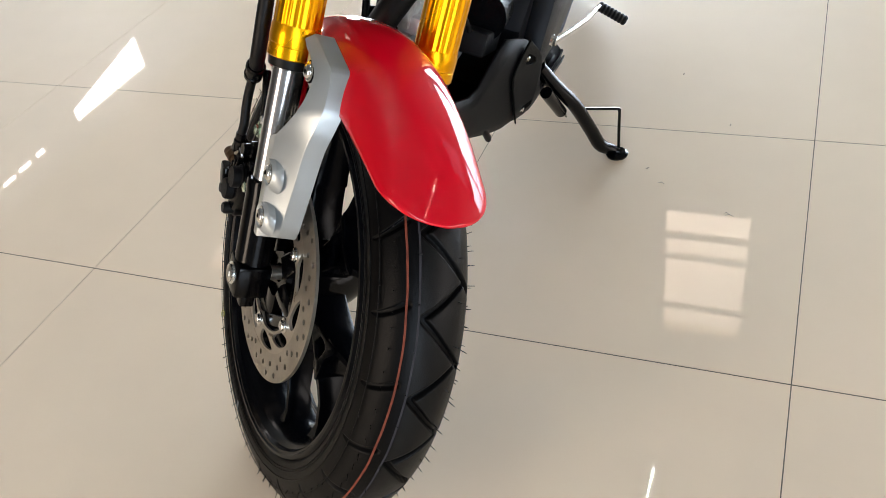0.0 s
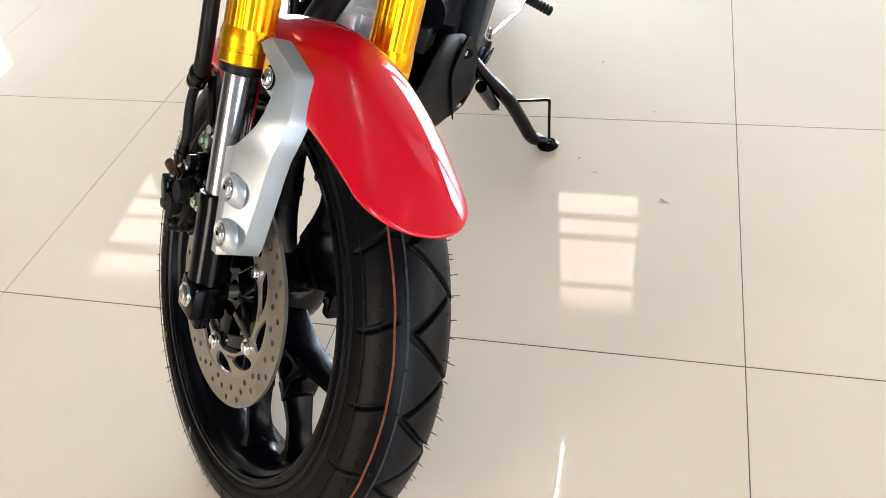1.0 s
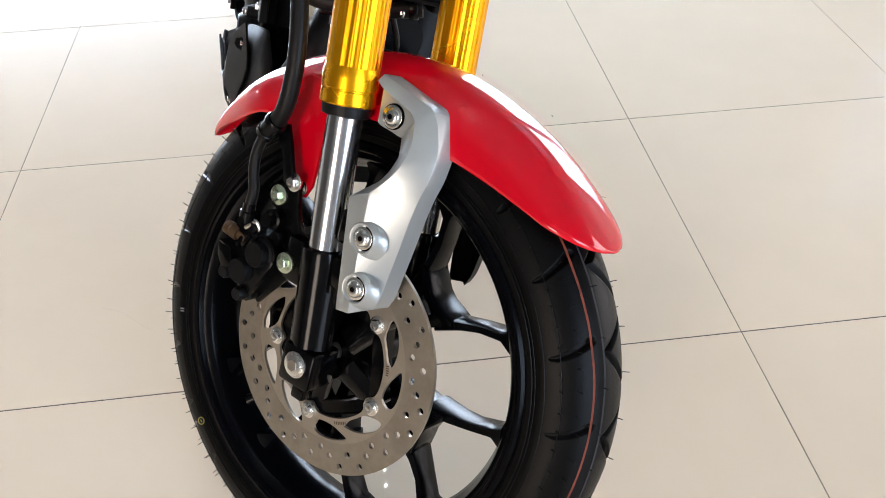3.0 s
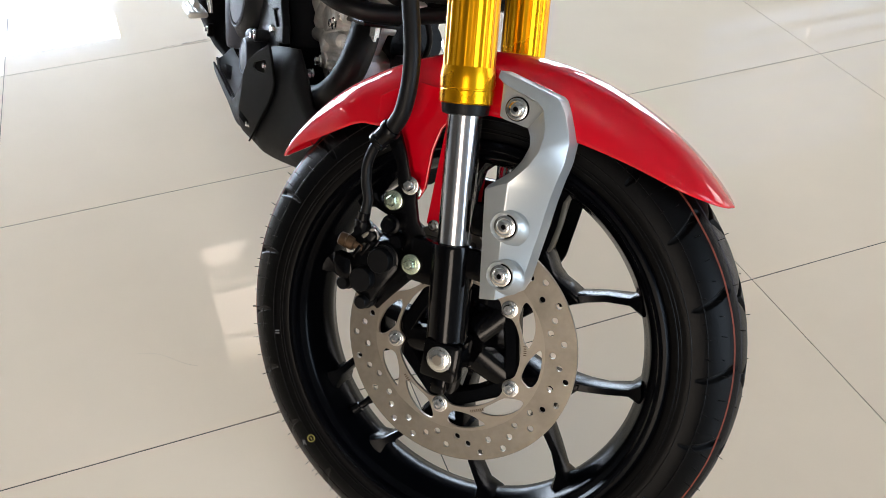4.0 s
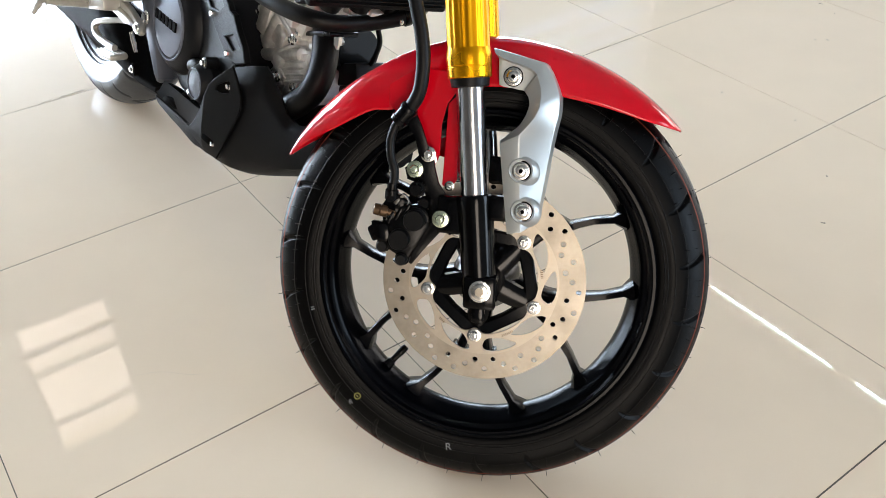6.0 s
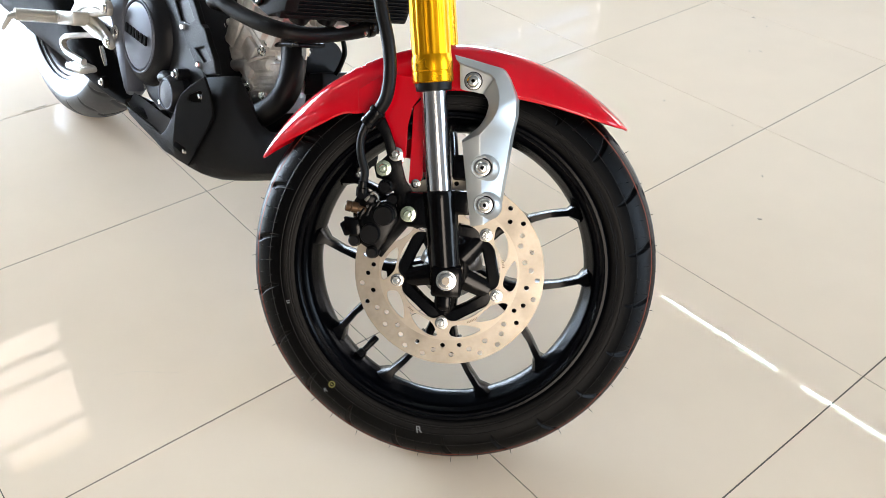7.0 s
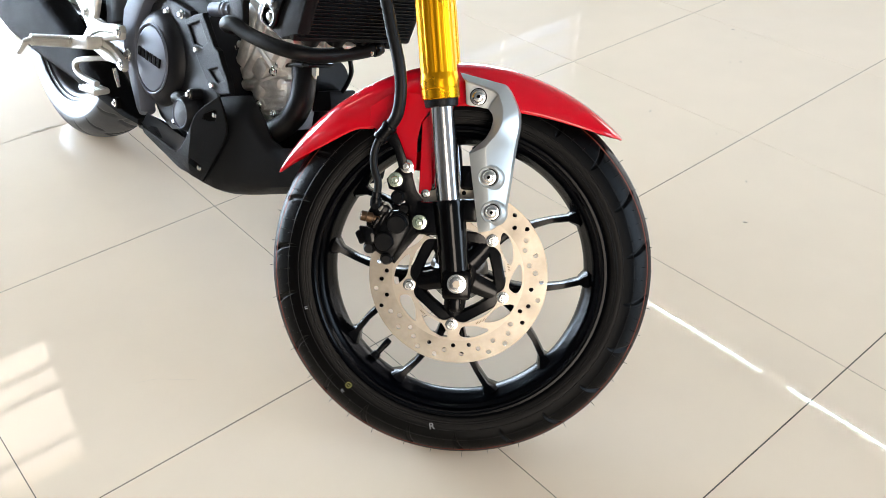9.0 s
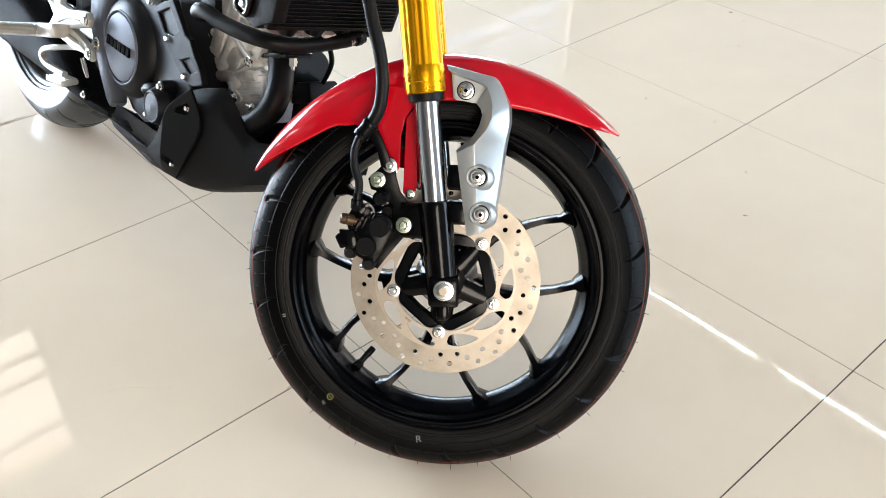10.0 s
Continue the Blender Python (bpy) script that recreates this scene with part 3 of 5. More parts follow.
def disc_pieces():
    inner, n = [], 180
    for k in range(n):
        t = 2 * math.pi * k / n
        near = abs((math.degrees(t) + 23.4 + 36) % 72 - 36)
        r = 0.0715 - 0.0075 * math.exp(-((near / 6.5) ** 2))
        inner.append((r * math.cos(t), r * math.sin(t)))
    cuts = []
    # two cut-outs between each pair of bolts: one tapers to a point, the other widens towards the next bolt
    first = [(0.0885, 8.5), (0.0795, 11), (0.0772, 17), (0.0805, 27), (0.0860, 32.5), (0.0928, 37.0), (0.0948, 34.0), (0.0955, 26), (0.0956, 17), (0.0930, 10.5)]
    second = [(0.0800, 37.0), (0.0755, 42), (0.0748, 52), (0.0765, 61), (0.0835, 66.5), (0.0900, 69.5), (0.0950, 69), (0.0955, 62), (0.0915, 52), (0.0855, 43)]
    for k in range(5):
        c = -23.4 + 72 * k
        for loop in (first, second):
            line = smooth_path([(r * math.cos(radians(c + d)), r * math.sin(radians(c + d)), 0) for r, d in loop + loop[:1]], 3)[:-1]
            cuts.append([(v.x, v.y) for v in line])
    drills = []
    radii = (0.1240, 0.1107, 0.1240, 0.1143, 0.1066, 0.1191, 0.1066, 0.1147)
    for k in range(56):
        d = 49.6 - 6.43 * k
        r = radii[k % 8]
        drills.append(circle(r * math.cos(radians(d)), r * math.sin(radians(d)), 0.0036, 10))
    return inner, cuts, drills


din, dcuts, ddrills = disc_pieces()
brake_disc = part("brake_disc", plate(bmesh.new(), circle(0, 0, 0.1328, 180), [circle(0, 0, 0.0985, 180)] + ddrills, -0.0585, -0.0545), STEEL, bike,
                  "drilled steel front brake disc with a cut-out carrier", FRONT, 30)
carrier_outer = circle(0, 0, 0.0986, 180)
part("disc_carrier", plate(bmesh.new(), carrier_outer, [din] + dcuts, -0.0582, -0.0548), STEEL2, brake_disc, "paler machined inner ring of the disc", FRONT, 30)
for k in range(5):
    a = radians(-23.4 + 72 * k)
    screw(brake_disc, "bolt", BOLT, FRONT, (0.0742 * math.cos(a), -0.058, 0.0742 * math.sin(a)), (0, -1, 0), 0.0062, 0.006, 0.0092, False)
for d, n_bars in ((-60.5, 7), (-131, 4), (13, 5)):
    marks = bmesh.new()
    for j in range(n_bars):
        a = radians(d - n_bars * 0.9 + 1.8 * j)
        p = Vector((0.0765 * math.cos(a), -0.05835, 0.0765 * math.sin(a)))
        block(marks, (-0.0005, -0.0001, -0.0016), (0.0005, 0.0001, 0.0016), 0, Matrix.Translation(p) @ pose(0, 0, 0, 0, 90 - math.degrees(a), 0))
    part("stamped_mark", marks, BRASS, brake_disc, "small stamped marking on the disc", FRONT, smooth=False)


def leg_x(z):
    """The fork leg's line in the wheel's plane."""
    return -0.003 - 0.113 * z


def leg(z, y):
    return Vector((leg_x(z), y, z))


def flutes(bm, y, z0, z1, r, ribs):
    """A long tube with rounded lengthwise flutes that run out above its collar."""
    n = ribs * 6
    rows = []
    zs = [z0, z0 + 0.006, z0 + 0.012] + [z0 + (z1 - z0) * k / 6 for k in range(1, 7)]
    for j, z in enumerate(zs):
        c = leg(z, y)
        depth = (0.0, 0.4, 1.0)[j] if j < 3 else 1.0
        row = []
        for k in range(n):
            t = 2 * math.pi * k / n
            dip = (0.0, 0.3, 0.85, 1.0, 0.85, 0.3)[k % 6]
            rr = r - 0.0011 * depth * dip
            row.append(bm.verts.new(c + Vector((rr * math.cos(t), rr * math.sin(t), 0))))
        rows.append(row)
    for a, b in zip(rows, rows[1:]):
        ring_faces(bm, a, b)
    bm.faces.new(rows[0])
    bm.faces.new(rows[-1])
    return bm


def fork_leg(y, right):
    out = -1 if right else 1
    gold = part("fork_tube", flutes(bmesh.new(), y, 0.284, 0.640, 0.0262, 18), GOLD, bike, "gold anodised upper fork tube with lengthwise flutes", FRONT, 50)
    part("fork_collar", rod(bmesh.new(), leg(0.258, y), leg(0.294, y), ((0, 0.0258), (0.04, 0.0272), (0.36, 0.0272), (0.38, 0.0268), (0.41, 0.0268), (0.43, 0.0273), (0.70, 0.0276), (0.80, 0.0274), (1, 0.0262)), 48),
         GOLD, gold, "stepped gold collar", FRONT, 12)
    part("dust_seal", rod(bmesh.new(), leg(0.247, y), leg(0.260, y), ((0, 0.0205), (0.1, 0.0235), (0.8, 0.0245), (1, 0.0245)), 32), HOSE, gold, "black rubber dust seal", FRONT)
    chrome = part("fork_stanchion", rod(bmesh.new(), leg(0.100, y), leg(0.252, y), ((0, 0.0178), (1, 0.0178)), 40), CHROME, bike, "polished chrome fork slider", FRONT)
    bm = bmesh.new()
    steps = [(-0.020, 0.017), (-0.014, 0.0215), (0.100, 0.0228), (0.112, 0.0236), (0.116, 0.0228), (0.117, 0.019)]
    tube(bm, [leg(z, y) for z, _ in steps], [r for _, r in steps], 28)
    bottom = part("fork_bottom", bm, BLACK, bike, "gloss black fork bottom clamping the axle", FRONT)
    part("axle_clamp", block(bmesh.new(), (-0.0205, y - (0.0232 if right else 0.0185), -0.0260), (0.0205, y + (0.0185 if right else 0.0232), 0.0165), 0.0045), BLACK, bottom, "", FRONT)
    part("clamp_tongue", block(bmesh.new(), (-0.0100, y - 0.008, -0.0480), (0.0065, y + 0.010, -0.0240), 0.003), BLACK, bottom, "", FRONT)
    lugs = [((-0.002, y - 0.012, 0.086), (0.036, y + 0.004, 0.118)), ((0.000, y - 0.010, 0.132), (0.036, y - 0.004, 0.166)), ((-0.062, y - 0.004, 0.064), (-0.010, y + 0.022, 0.112))]
    if not right:
        lugs = [((-0.066, y - 0.014, 0.130), (-0.012, y + 0.006, 0.160)), ((-0.052, y - 0.010, 0.050), (-0.010, y + 0.012, 0.128))]
    for lo, hi in lugs:
        part("lug", block(bmesh.new(), lo, hi, 0.004), BLACK, bottom, "", FRONT)
    screw(bottom, "axle_bolt", BOLT, FRONT, (0.000, y + out * 0.0230, -0.002), (0, out, 0), 0.0108, 0.0050, 0.0138, False, "zinc axle bolt")
    part("hex_socket", rod(bmesh.new(), (0.000, y + out * 0.0279, -0.002), (0.000, y + out * 0.0292, -0.002), ((0, 0.0062), (1, 0.0058)), 6), STEEL, bottom, "", FRONT, 20)
    return bottom


fork_leg(-0.086, True)
fork_leg(0.0855, False)
part("axle", rod(bmesh.new(), (0.001, -0.09, 0), (0.001, 0.09, 0), ((0, 0.0085), (1, 0.0085)), 20), STEEL, bike, "", FRONT)


def even(points, n):
    """n + 1 points at even steps along a line."""
    p = [Vector(q) for q in points]
    far = [0.0]
    for a, b in zip(p, p[1:]):
        far.append(far[-1] + (b - a).length)
    out = []
    for k in range(n + 1):
        d = far[-1] * k / n
        i = max(j for j in range(len(p) - 1) if far[j] <= d + 1e-9)
        out.append(p[i].lerp(p[i + 1], (d - far[i]) / max(1e-9, far[i + 1] - far[i])))
    return out


def guard_depth(z, top, low):
    """How far out the guard stands at a height, from its top to its foot."""
    s = min(1.0, max(0.0, (0.285 - z) / 0.09))
    return top + (low - top) * s * s * (3 - 2 * s)


def fork_guard(right):
    """The silver guard: a bolt lobe above a curved cut-out, a side panel, and a front facet that turns away from a crease."""
    bm = bmesh.new()
    outer = [(-0.0064, 0.2961), (0.0131, 0.2917), (0.0358, 0.2864), (0.057, 0.2817), (0.0658, 0.2703), (0.0739, 0.2546), (0.0786, 0.2416), (0.0792, 0.2213),
             (0.0758, 0.2023), (0.0731, 0.1831), (0.0696, 0.1477), (0.0654, 0.1116), (0.0640, 0.097), (0.0590, 0.084)]
    fold = [(-0.004, 0.2900), (0.0047, 0.2844), (0.0261, 0.2785), (0.0425, 0.2735), (0.0491, 0.2668), (0.0545, 0.2528), (0.0562, 0.2438), (0.0554, 0.2285), (0.049, 0.2137), (0.0408, 0.2029), (0.0338, 0.1946)]
    seam = [(0.0338, 0.1946), (0.0368, 0.1557), (0.0410, 0.1150), (0.0450, 0.0765)]
    left = [(0.011, 0.1827), (0.0165, 0.146), (0.0225, 0.107), (0.0279, 0.0725)]
    cut = [(0.0344, 0.2471), (0.0405, 0.2400), (0.0428, 0.2314), (0.0393, 0.2175), (0.0325, 0.2049), (0.0221, 0.1957), (0.0100, 0.1850)]

    def lift(line, top, low):
        return [(x, guard_depth(z, top, low), z) for x, z in line]

    ridge, seat = -0.087, -0.0815
    I1, I2, I3 = even(lift(fold[:5], ridge, -0.1085), 10), even(lift(fold[4:], ridge, -0.1085), 16), even(lift(seam, ridge, -0.1085), 18)
    loft(bm, [even(lift(outer, -0.076, -0.090), 44), I1 + I2[1:] + I3[1:]])
    side = even(lift(left, ridge, -0.1060), 18)
    loft(bm, [I3, side])
    # the step from the fold down to the lobe, and the wall of the cut-out
    lobe_top = [(0.0008, 0.2845), (0.0065, 0.2825), (0.0261, 0.2765), (0.0415, 0.2712), (0.0462, 0.2655)]
    lobe_low = [(0.0035, 0.2525), (0.0090, 0.2502), (0.0215, 0.2489), (0.0290, 0.2475), (0.0344, 0.2471)]
    T, L = even([(x, seat, z) for x, z in lobe_top], 10), even([(x, seat, z) for x, z in lobe_low], 10)
    loft(bm, [I1, T, L])
    hollow = [(x, guard_depth(z, seat, -0.096), z) for x, z in cut]
    loft(bm, [I2 + [side[0]], even([L[-1]] + hollow[1:-1], 16) + [Vector(hollow[-1])]])
    bm.faces.new([bm.verts.new(p) for p in (I2[0], T[-1], L[-1])])
    bmesh.ops.remove_doubles(bm, verts=bm.verts, dist=0.0002)
    bmesh.ops.recalc_face_normals(bm, faces=bm.faces)
    out = bmesh.ops.extrude_edge_only(bm, edges=[e for e in bm.edges if e.is_boundary])
    for v in out["geom"]:
        if isinstance(v, bmesh.types.BMVert):
            front = v.co.x > 0.056 or v.co.z > 0.279
            v.co += Vector((0.004 if front else 0.001, 0.020 if front else 0.011, 0))
    bm.normal_update()
    crisp = [e for e in bm.edges if len(e.link_faces) == 2 and e.calc_face_angle(0) > radians(20)]
    bmesh.ops.bevel(bm, geom=crisp, offset=0.0011, segments=2, affect="EDGES", profile=0.6)
    # the far guard is mirrored, cut down and made black throughout for its dark inner face
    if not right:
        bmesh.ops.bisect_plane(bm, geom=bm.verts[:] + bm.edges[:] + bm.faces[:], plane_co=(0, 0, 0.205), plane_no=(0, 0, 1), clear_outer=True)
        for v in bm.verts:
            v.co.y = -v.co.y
        return part("fork_guard", bm, PLASTIC, bike, "mirrored guard beside the far fork leg, drawn black all over", FRONT, 22)
    guard = part("fork_guard", bm, SILVER, bike, "creased silver guard bolted beside the fork leg", FRONT, 22)
    for x, z, y, tall in ((0.0203, 0.2631, -0.0815, 0.001), (0.0395, 0.1520, -0.1050, 0.0048), (0.0455, 0.1027, -0.1050, 0.0048)):
        if tall > 0.004:
            bm = bmesh.new()
            rows = []
            for h, r in ((0.006, 0.0190), (-0.001, 0.0172), (-0.003, 0.0156), (-tall, 0.0142), (-tall + 0.0006, 0.0129), (-tall + 0.004, 0.0121)):
                rows.append([bm.verts.new((x + (0.004 * (h + 0.008) / 0.014 if h > -0.003 else 0) + r * math.cos(t), y + h, z - (0.002 if h > 0 else 0) + r * math.sin(t)))
                             for t in [2 * math.pi * k / 32 for k in range(32)]])
            for a, b in zip(rows, rows[1:]):
                ring_faces(bm, a, b)
            part("bolt_boss", bm, SILVER, guard, "", FRONT, 40)
        top = y - tall
        # a black disc stands for the shade inside the bolt's recess
        part("bolt_recess", rod(bmesh.new(), (x, top + 0.0045, z), (x, top - 0.0004 if tall < 0.004 else top + 0.0028, z), ((0, 0.0124), (1, 0.0121)), 28), SHADE_BLACK, guard, "", FRONT)
        seat = top - 0.0004 if tall < 0.004 else top + 0.0026
        bm = bmesh.new()
        tube(bm, [(x, seat + 0.002, z), (x, seat - 0.0012, z), (x, seat - 0.0016, z)], [0.0110, 0.0110, 0.0100], 28)
        tube(bm, [(x, seat - 0.001, z), (x, seat - 0.003, z), (x, seat - 0.0048, z), (x, seat - 0.0052, z)], [0.0088, 0.0082, 0.0062, 0.0045], 24)
        head = part("bolt", bm, BOLT, guard, "", FRONT)
        # a black plug stands for the shade in the socket
        part("hex_socket", rod(bmesh.new(), (x, seat - 0.004, z), (x, seat - 0.0054, z), ((0, 0.0028), (1, 0.0028)), 6), SHADE_BLACK, guard, "", FRONT)
    return guard


fork_guard(True)
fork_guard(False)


def mudguard():
    """The red mudguard: an arch swept over the tyre, deeper in the middle and drawn out to its two tips."""
    def line(keys, d):
        """A smooth curve through (d, value) keys."""
        for i, ((d0, v0), (d1, v1)) in enumerate(zip(keys, keys[1:])):
            if d <= d1:
                before, after = keys[max(i - 1, 0)], keys[min(i + 2, len(keys) - 1)]
                m0, m1 = (v1 - before[1]) / (d1 - before[0]), (after[1] - v0) / (after[0] - d0)
                s, w = max(0.0, (d - d0) / (d1 - d0)), d1 - d0
                return v0 * (1 + 2 * s) * (1 - s) ** 2 + m0 * w * s * (1 - s) ** 2 + v1 * s * s * (3 - 2 * s) - m1 * w * s * s * (1 - s)
        return keys[-1][1]

    low = [(41.5, 0.3135), (43.8, 0.305), (50.8, 0.285), (60.5, 0.268), (71, 0.256), (80, 0.251), (100, 0.249), (118, 0.249), (122, 0.2506), (126, 0.261),
           (133.3, 0.2695), (139, 0.2786), (144, 0.290), (149, 0.303), (153.5, 0.314)]
    crest = [(41.5, 0.316), (50, 0.3145), (70, 0.3125), (90, 0.314), (120, 0.3125), (153.5, 0.317)]
    wide = [(52, 0.0610), (60, 0.0635), (68, 0.0650), (80, 0.067), (118, 0.067), (130, 0.064), (140, 0.056)]
    bm = bmesh.new()
    rows = []
    n = 110
    for i in range(n + 1):
        s = i / n
        d = 41.2 + (153.5 - 41.2) * (0.5 * s + 0.5 * (0.5 - 0.5 * math.cos(math.pi * s)))
        a = radians(d)
        rl, rc, w = line(low, d), line(crest, d), line(wide, d)
        if d < 52:
            w *= max(0.003, 1 - ((52 - d) / 10.8) ** 2.4) ** 0.5
        if d > 128:
            w *= max(0.02, 1 - ((d - 128) / 25.7) ** 1.5) ** 0.75
        row = []
        for j in range(41):
            y = w * math.sin((-1 + 2 * j / 40) * math.pi / 2)
            q = abs(y / w)
            h = (1 - q**2.5) ** 0.5
            r = rl + (rc - rl) * h
            row.append(bm.verts.new((r * math.cos(a), y, r * math.sin(a))))
        rows.append(row)
    for a, b in zip(rows, rows[1:]):
        ring_faces(bm, a, b, False)
    ob = part("mudguard", bm, RED, bike, "glossy red front mudguard", FRONT, 60)
    stud, seat, out = bmesh.new(), Vector((0.0700, -0.0490, 0.2865)), Vector((0.20, -0.72, 0.66)).normalized()
    tube(stud, [seat - out * 0.003, seat + out * 0.0003, seat + out * 0.0010, seat + out * 0.0013, seat + out * 0.0014], [0.0062, 0.0060, 0.0048, 0.0026, 0.0006], 24)
    part("red_stud", stud, RED, ob, "", FRONT, 60)
    thick = ob.modifiers.new("thickness", "SOLIDIFY")
    thick.thickness, thick.offset = 0.0028, -1
    for side in (-1, 1):
        y = side * 0.0655
        stay = plate(bmesh.new(), [(-0.134, 0.218), (-0.114, 0.205), (-0.102, 0.190), (-0.093, 0.170), (-0.084, 0.148), (-0.072, 0.146), (-0.066, 0.160), (-0.0655, 0.200),
                                   (-0.060, 0.225), (-0.045, 0.246), (-0.020, 0.262), (-0.10, 0.268), (-0.135, 0.245)], [], y - 0.0025, y + 0.0025, 0.001)
        part("stay", stay, RED, ob, "red stay of the mudguard", FRONT, 18)
        screw(ob, "bolt", BOLT, FRONT, (-0.077, y + side * 0.003, 0.155), (0, side, 0), 0.0055, 0.006, 0.008)
    for side in (-1, 1):
        y = side * 0.056
        part("inner_stay", plate(bmesh.new(), [(-0.060, 0.225), (-0.046, 0.240), (-0.043, 0.130), (-0.052, 0.114), (-0.062, 0.122)], [], y - 0.002, y + 0.002, 0.001), RED, ob, "", FRONT, 18)
        screw(ob, "bolt", BOLT, FRONT, (-0.052, y + side * 0.003, 0.121), (0, side, 0), 0.0045, 0.005, 0.0065)
    screw(ob, "bolt", BOLT, FRONT, (-0.052, 0.052, 0.121), (0, -1, 0), 0.0055, 0.007, 0.0080)
    return ob


mudguard()


def caliper():
    plate_line = [(-0.088, 0.162), (-0.072, 0.162), (-0.070, 0.146), (-0.064, 0.126), (-0.050, 0.107), (-0.040, 0.094), (-0.035, 0.074), (-0.045, 0.060), (-0.056, 0.066),
                  (-0.080, 0.036), (-0.093, 0.018), (-0.106, 0.026), (-0.104, 0.040), (-0.080, 0.066), (-0.072, 0.076), (-0.076, 0.098), (-0.084, 0.122), (-0.104, 0.128), (-0.108, 0.142), (-0.098, 0.152)]
    body = part("brake_caliper", plate(bmesh.new(), plate_line, [], -0.079, -0.072, 0.0012), SATIN, bike, "black two-piston brake caliper on its bracket", FRONT, 40)
    bm = bmesh.new()
    block(bm, (-0.030, -0.006, -0.024), (0.030, 0.030, 0.024), 0.006, Matrix.Translation((-0.103, -0.090, 0.062)) @ pose(0, 0, 0, 0, -60, 0))
    block(bm, (-0.034, 0.030, -0.018), (0.034, 0.062, 0.022), 0.006, Matrix.Translation((-0.108, -0.090, 0.060)) @ pose(0, 0, 0, 0, -60, 0))
    block(bm, (-0.012, -0.004, -0.010), (0.016, 0.018, 0.010), 0.003, Matrix.Translation((-0.136, -0.088, 0.060)) @ pose(0, 0, 0, 0, -25, 0))
    block(bm, (-0.012, -0.008, -0.012), (0.012, 0.012, 0.012), 0.003, Matrix.Translation((-0.116, -0.088, 0.098)) @ pose(0, 0, 0, 0, -60, 0))
    part("caliper_body", bm, SATIN, body, "", FRONT, 40)
    for x, z in ((-0.0894, 0.0790), (-0.1069, 0.0534)):
        part("piston_housing", rod(bmesh.new(), (x, -0.070, z), (x, -0.105, z), ((0, 0.0160), (0.70, 0.0160), (0.74, 0.0138), (0.96, 0.0132), (1, 0.0122)), 32), PLASTIC, body, "", FRONT)
    for k in range(3):
        part("cast_rib", rod(bmesh.new(), (-0.122 + 0.005 * k, -0.097, 0.074 + 0.008 * k), (-0.128 + 0.005 * k, -0.072, 0.078 + 0.008 * k), ((0, 0.0022), (1, 0.0022)), 8), SATIN, body, "", FRONT)
    part("caliper_arm", plate(bmesh.new(), [(-0.1430, 0.0740), (-0.1222, 0.0725), (-0.1180, 0.060), (-0.1210, 0.0500), (-0.1330, 0.0480), (-0.1400, 0.0590)], [], -0.104, -0.084, 0.003), BLACK, body, "", FRONT, 40)
    # the body's two-lobed face round the pistons, with a rib and a stub for the hose
    lobes = [(-0.0894 + 0.0190 * math.cos(radians(d)), 0.0790 + 0.0190 * math.sin(radians(d))) for d in range(-50, 151, 20)]
    lobes += [(-0.1069 + 0.0195 * math.cos(radians(d)), 0.0534 + 0.0195 * math.sin(radians(d))) for d in range(130, 331, 20)]
    part("caliper_face", plate(bmesh.new(), lobes, [], -0.0935, -0.076, 0.003), SATIN, body, "", FRONT, 40)
    part("boss", rod(bmesh.new(), (-0.0896, -0.074, 0.1170), (-0.0896, -0.098, 0.1170), ((0, 0.0105), (0.6, 0.0105), (0.65, 0.0078), (1, 0.0072)), 20), SATIN, body, "", FRONT)
    part("boss", rod(bmesh.new(), (-0.080, -0.074, 0.1000), (-0.080, -0.090, 0.1000), ((0, 0.0085), (0.8, 0.0085), (1, 0.0065)), 16), SATIN, body, "", FRONT)
    part("banjo_bolt", rod(bmesh.new(), (-0.121, -0.086, 0.104), (-0.121, -0.100, 0.104), ((0, 0.0075), (0.5, 0.0075), (0.55, 0.0055), (1, 0.005)), 6), SATIN, body, "", FRONT)
    part("pad_pin", rod(bmesh.new(), (-0.1065, -0.092, 0.1080), (-0.1150, -0.097, 0.0980), ((0, 0.0022), (1, 0.0022)), 10), STEEL, body, "", FRONT)
    part("bleed_cap", rod(bmesh.new(), (-0.1149, -0.092, 0.0850), (-0.1423, -0.097, 0.0900), ((0, 0.0052), (0.35, 0.0052), (0.37, 0.0078), (0.66, 0.0078), (0.68, 0.0068), (0.72, 0.0078), (0.95, 0.0072), (1, 0.005)), 16), BRASS, body, "brown bleed nipple cap", FRONT)
    for x, z in ((-0.1284, 0.0430), (-0.1036, 0.0276)):
        part("pin_boot", rod(bmesh.new(), (x, -0.075, z), (x, -0.103, z), ((0, 0.0095), (0.5, 0.0095), (0.55, 0.0078), (0.9, 0.0078), (1, 0.006)), 20), HOSE, body, "", FRONT)
    part("spring_clip", tube(bmesh.new(), smooth_path([(-0.1120, -0.090, 0.1060), (-0.1042, -0.096, 0.1104), (-0.0985, -0.094, 0.1040), (-0.0990, -0.092, 0.0960)]), 0.0016, 8), CHROME, body, "", FRONT)
    # the casting between hose and pistons: a stepped bridge with two ribs and the outer half behind the disc
    part("bridge", block(bmesh.new(), (-0.020, -0.010, -0.009), (0.020, 0.016, 0.009), 0.003, Matrix.Translation((-0.1080, -0.086, 0.0890)) @ pose(0, 0, 0, 0, 28, 0)), SATIN, body, "", FRONT, 40)
    for k in range(3):
        c = Vector((-0.1200 + 0.0100 * k, -0.0965, 0.0800 + 0.0055 * k))
